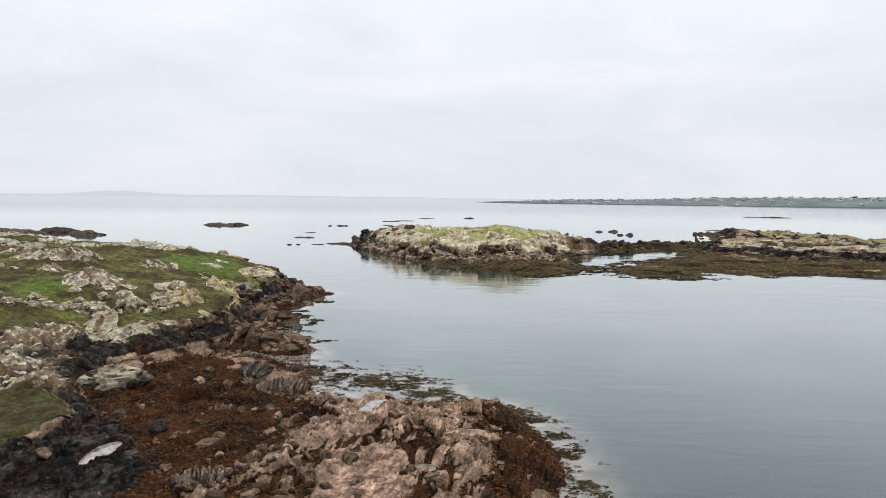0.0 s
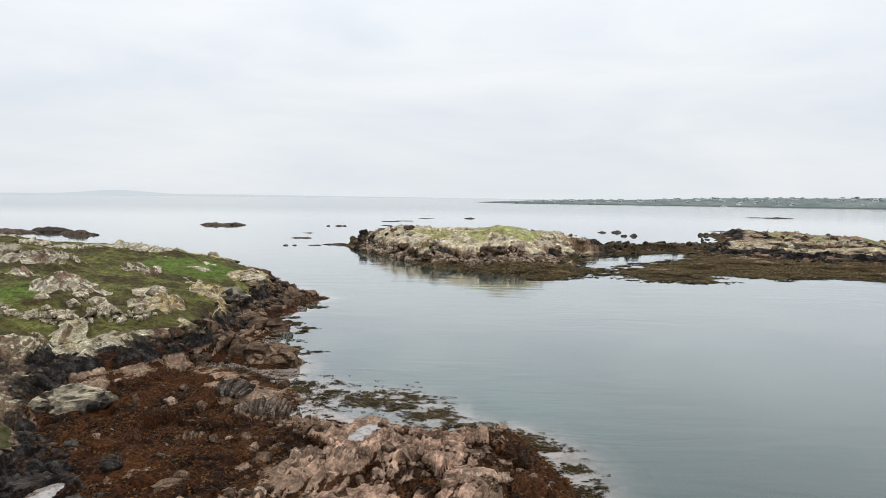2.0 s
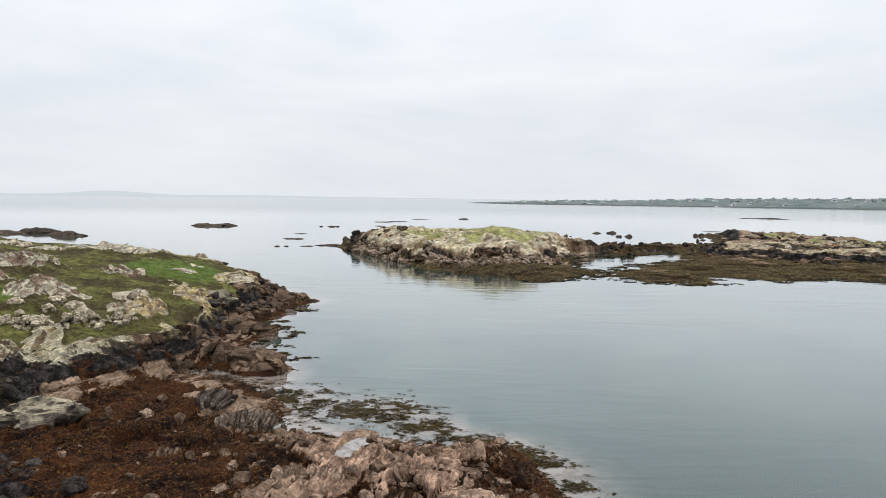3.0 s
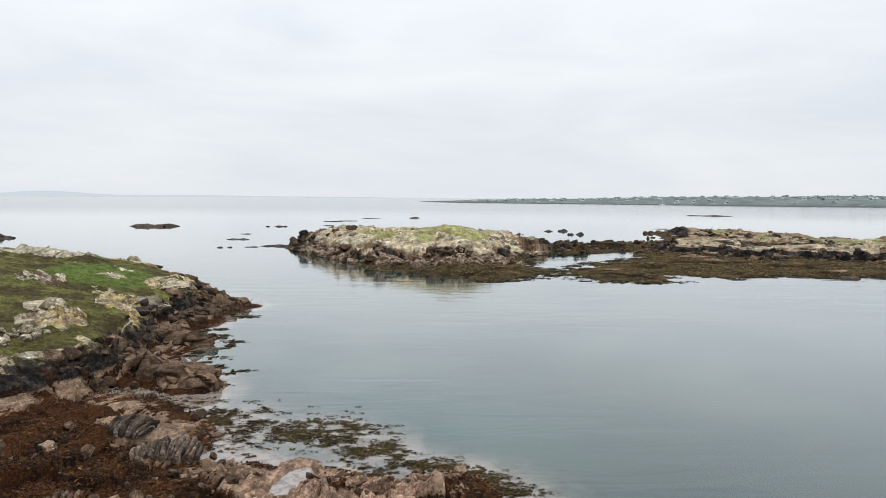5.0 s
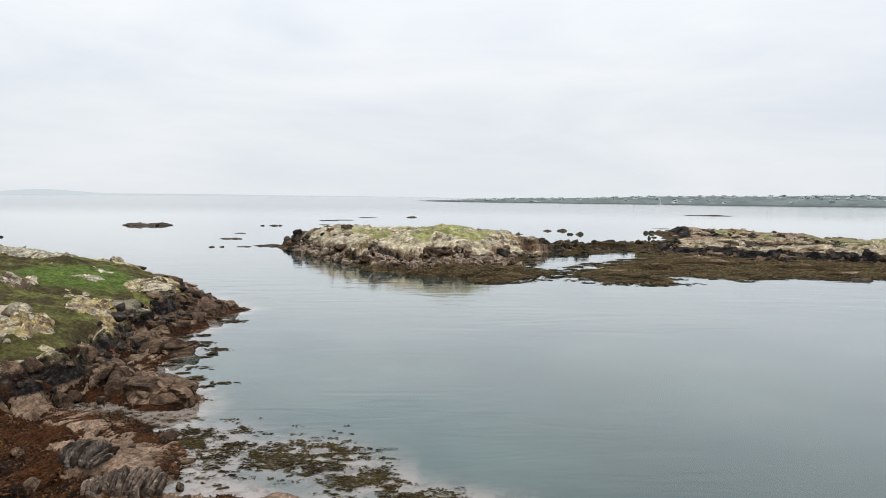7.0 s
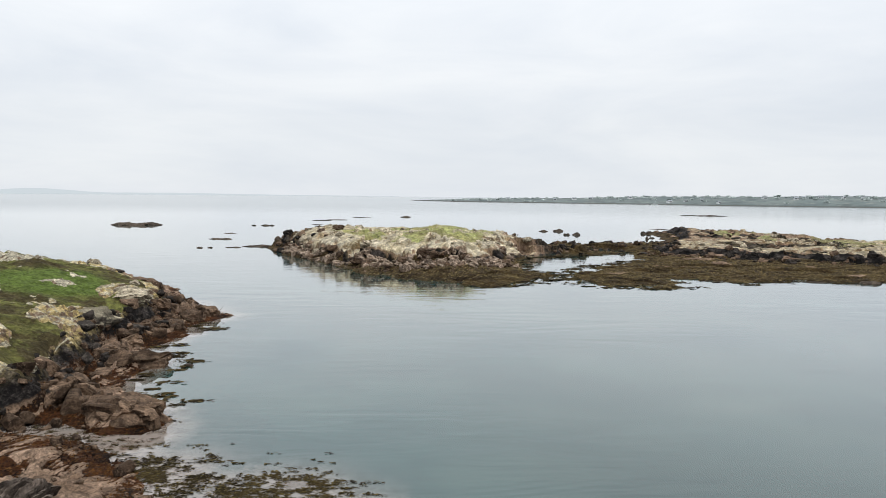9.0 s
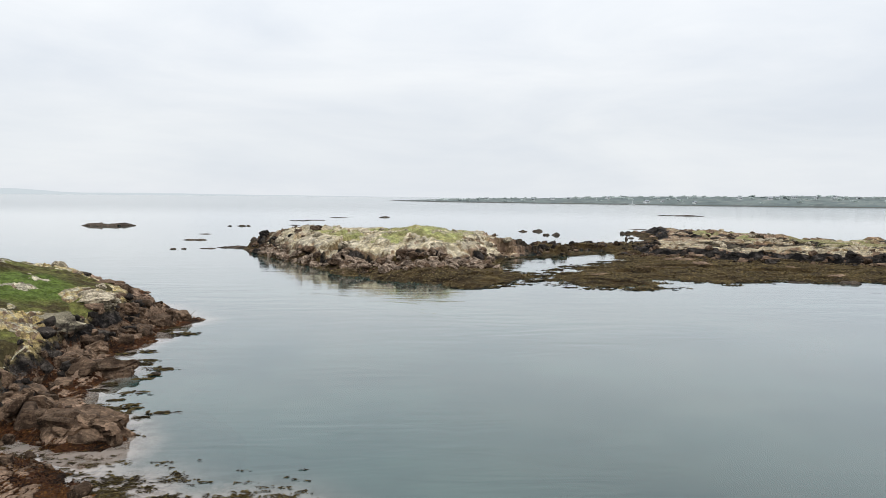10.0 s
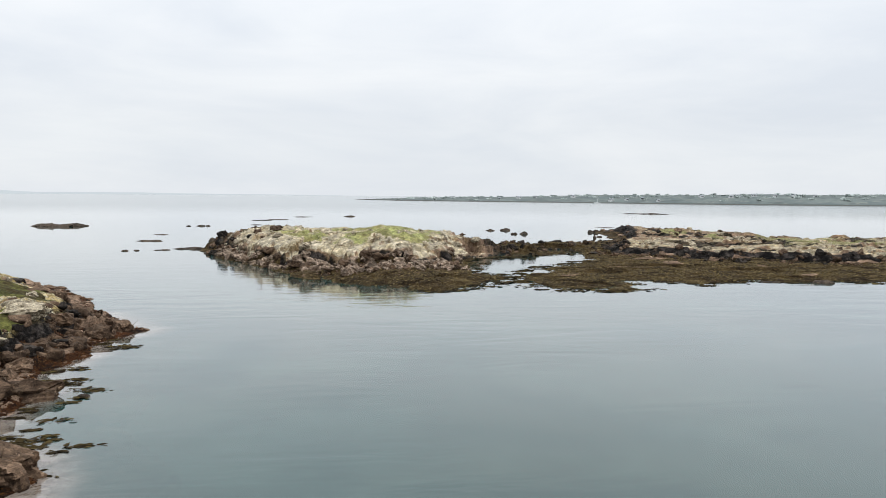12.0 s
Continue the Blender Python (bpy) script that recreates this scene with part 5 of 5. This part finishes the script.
def house(length, depth, eaves, pitch, chimney=True):
    base = new("house")
    part("wall", box_bm(-length / 2, length / 2, -depth / 2, depth / 2, -1.2, eaves), M_WALL, base)
    bm = bmesh.new()
    l, d = length / 2 + 0.25, depth / 2 + 0.35
    pts = [[bm.verts.new((sx * l, y, z)) for y, z in ((-d, eaves - 0.1), (-d, eaves + 0.1), (0, eaves + pitch), (d, eaves + 0.1), (d, eaves - 0.1))] for sx in (-1, 1)]
    for j in range(5):
        bm.faces.new((pts[0][j], pts[0][(j + 1) % 5], pts[1][(j + 1) % 5], pts[1][j]))
    bm.faces.new(pts[0]), bm.faces.new(pts[1][::-1])
    bmesh.ops.recalc_face_normals(bm, faces=bm.faces)
    roof = part("roof", bm, M_ROOF, base)
    if chimney:
        part("chimney", box_bm(length / 2 - 0.9, length / 2 - 0.1, -0.35, 0.35, eaves + pitch - 0.9, eaves + pitch + 0.7), M_WALL, roof)
    for i in range(3):
        x = (i - 1) * length * 0.3
        part("window", box_bm(x - 0.5, x + 0.5, -depth / 2 - 0.04, -depth / 2 + 0.05, eaves - 1.7, eaves - 0.5), M_GLASS, base)
    return tagged(base, "white rendered house with a dark slate roof across the bay", "house", "houses on the far coast")


rng = random.Random(77)
models = [house(5.5, 4, 2.0, 1.2), house(6.5, 4, 2.3, 1.3), house(4, 3.4, 1.9, 1.0, False)]
spots = [(rng.uniform(2.2, 8.6), rng.uniform(18, 85)) for _ in range(8)] + [(4.25 + 0.2 * i, 20 + 9 * (i % 3)) for i in range(4)] + [(5.9 + 0.2 * i, 110 + 12 * (i % 2)) for i in range(5)]
for i, (u, v) in enumerate(spots):
    q = coast_point(u, v)
    m = pose(q.x, q.y, q.z, 0, 0, rng.uniform(-30, 40))
    if i < 3:
        models[i].matrix_world = m
    else:
        copy_thing(rng.choice(models), m)


def far_tree(seed, height, spread):
    r = random.Random(seed)
    base = new("tree")
    bm = bmesh.new()
    bmesh.ops.create_cone(bm, cap_ends=True, segments=6, radius1=0.28, radius2=0.1, depth=height * 0.7, matrix=Matrix.Translation((0, 0, height * 0.35 - 0.3)))
    part("trunk", bm, M_BARK, base)
    vs, fs = [], []
    for _ in range(240):
        c = Vector((r.gauss(0, spread * 0.42), r.gauss(0, spread * 0.42), height * 0.4 + r.gauss(0, height * 0.2)))
        a = Vector((r.uniform(-1, 1), r.uniform(-1, 1), r.uniform(-1, 1))).normalized()
        b = a.orthogonal().normalized()
        s = r.uniform(0.35, 0.8)
        k = len(vs)
        vs += [c - a * s, c + b * s * 0.7, c + a * s, c - b * s * 0.7]
        fs.append((k, k + 1, k + 2, k + 3))
    crown = new("crown", mesh_from("crown", np.array(vs), np.array(fs), [M_TREE], False))
    crown.parent = base
    return tagged(base, "small wind-shaped dark green tree on the far coast", "tree", "trees on the far coast")


tree_models = [far_tree(91, 2.0, 3.0), far_tree(92, 1.5, 3.8), far_tree(93, 2.4, 2.6)]
tree_spots = [(rng.uniform(1.6, 9.2), rng.uniform(15, 240)) for _ in range(170)] + [(2.05 + rng.uniform(-0.15, 0.15), rng.uniform(40, 70)) for _ in range(6)] + [(7.2 + rng.uniform(-0.25, 0.25), rng.uniform(80, 150)) for _ in range(14)]
for i, (u, v) in enumerate(tree_spots):
    q = coast_point(u, v)
    m = pose(q.x, q.y, q.z, 0, 0, rng.uniform(0, 360))
    if i < 3:
        tree_models[i].matrix_world = m
    else:
        copy_thing(tree_models[i % 3], m)

# ---- a moored boat off the far coast ----
boat = new("sailing_boat")
boat.location = (300, 868, 0)
bm = bmesh.new()
sec = [[bm.verts.new((x, w * sy, z)) for sy, z in ((-1, 1.0), (-0.75, 0.1), (0, -0.3), (0.75, 0.1), (1, 1.0))] for x, w in ((-3.6, 0.9), (-1.5, 1.25), (1.0, 1.2), (2.8, 0.7), (4.0, 0.05))]
for a, b in zip(sec, sec[1:]):
    for j in range(4):
        bm.faces.new((a[j], a[j + 1], b[j + 1], b[j]))
    bm.faces.new((a[0], b[0], b[4], a[4]))
bm.faces.new(sec[0])
bmesh.ops.recalc_face_normals(bm, faces=bm.faces)
part("hull", bm, M_WALL, boat)
part("cabin", box_bm(-1.6, 1.2, -0.7, 0.7, 0.9, 1.6), M_WALL, boat)
bm = bmesh.new()
bmesh.ops.create_cone(bm, cap_ends=True, segments=8, radius1=0.12, radius2=0.07, depth=9, matrix=Matrix.Translation((0.8, 0, 5.2)))
part("mast", bm, M_WALL, boat)
tagged(boat, "small white moored sailing boat with a bare mast", "boat")

# ---- hazy hills on the horizon ----
hx = np.linspace(-4600, 600, 261)
hz = 33 * np.exp(-((hx + 2560) / 330) ** 2) + 14 * np.exp(-((hx + 1650) / 650) ** 2) + 13 * np.exp(-((hx + 3400) / 700) ** 2) + 5 * np.exp(-((hx + 600) / 500) ** 2) + np.array([1.5 * noise.noise((x * 0.008, 0.0, 0.0)) for x in hx])
hv = np.concatenate([np.stack([hx, np.full_like(hx, 4600.0), np.full_like(hx, -2.0)], -1), np.stack([hx, np.full_like(hx, 4680.0), np.maximum(hz, -2)], -1), np.stack([hx, np.full_like(hx, 4790.0), np.full_like(hx, -2.0)], -1)])
n = len(hx)
hf = np.concatenate([np.stack([np.arange(n - 1) + k * n, np.arange(1, n) + k * n, np.arange(1, n) + (k + 1) * n, np.arange(n - 1) + (k + 1) * n], -1) for k in (0, 1)])
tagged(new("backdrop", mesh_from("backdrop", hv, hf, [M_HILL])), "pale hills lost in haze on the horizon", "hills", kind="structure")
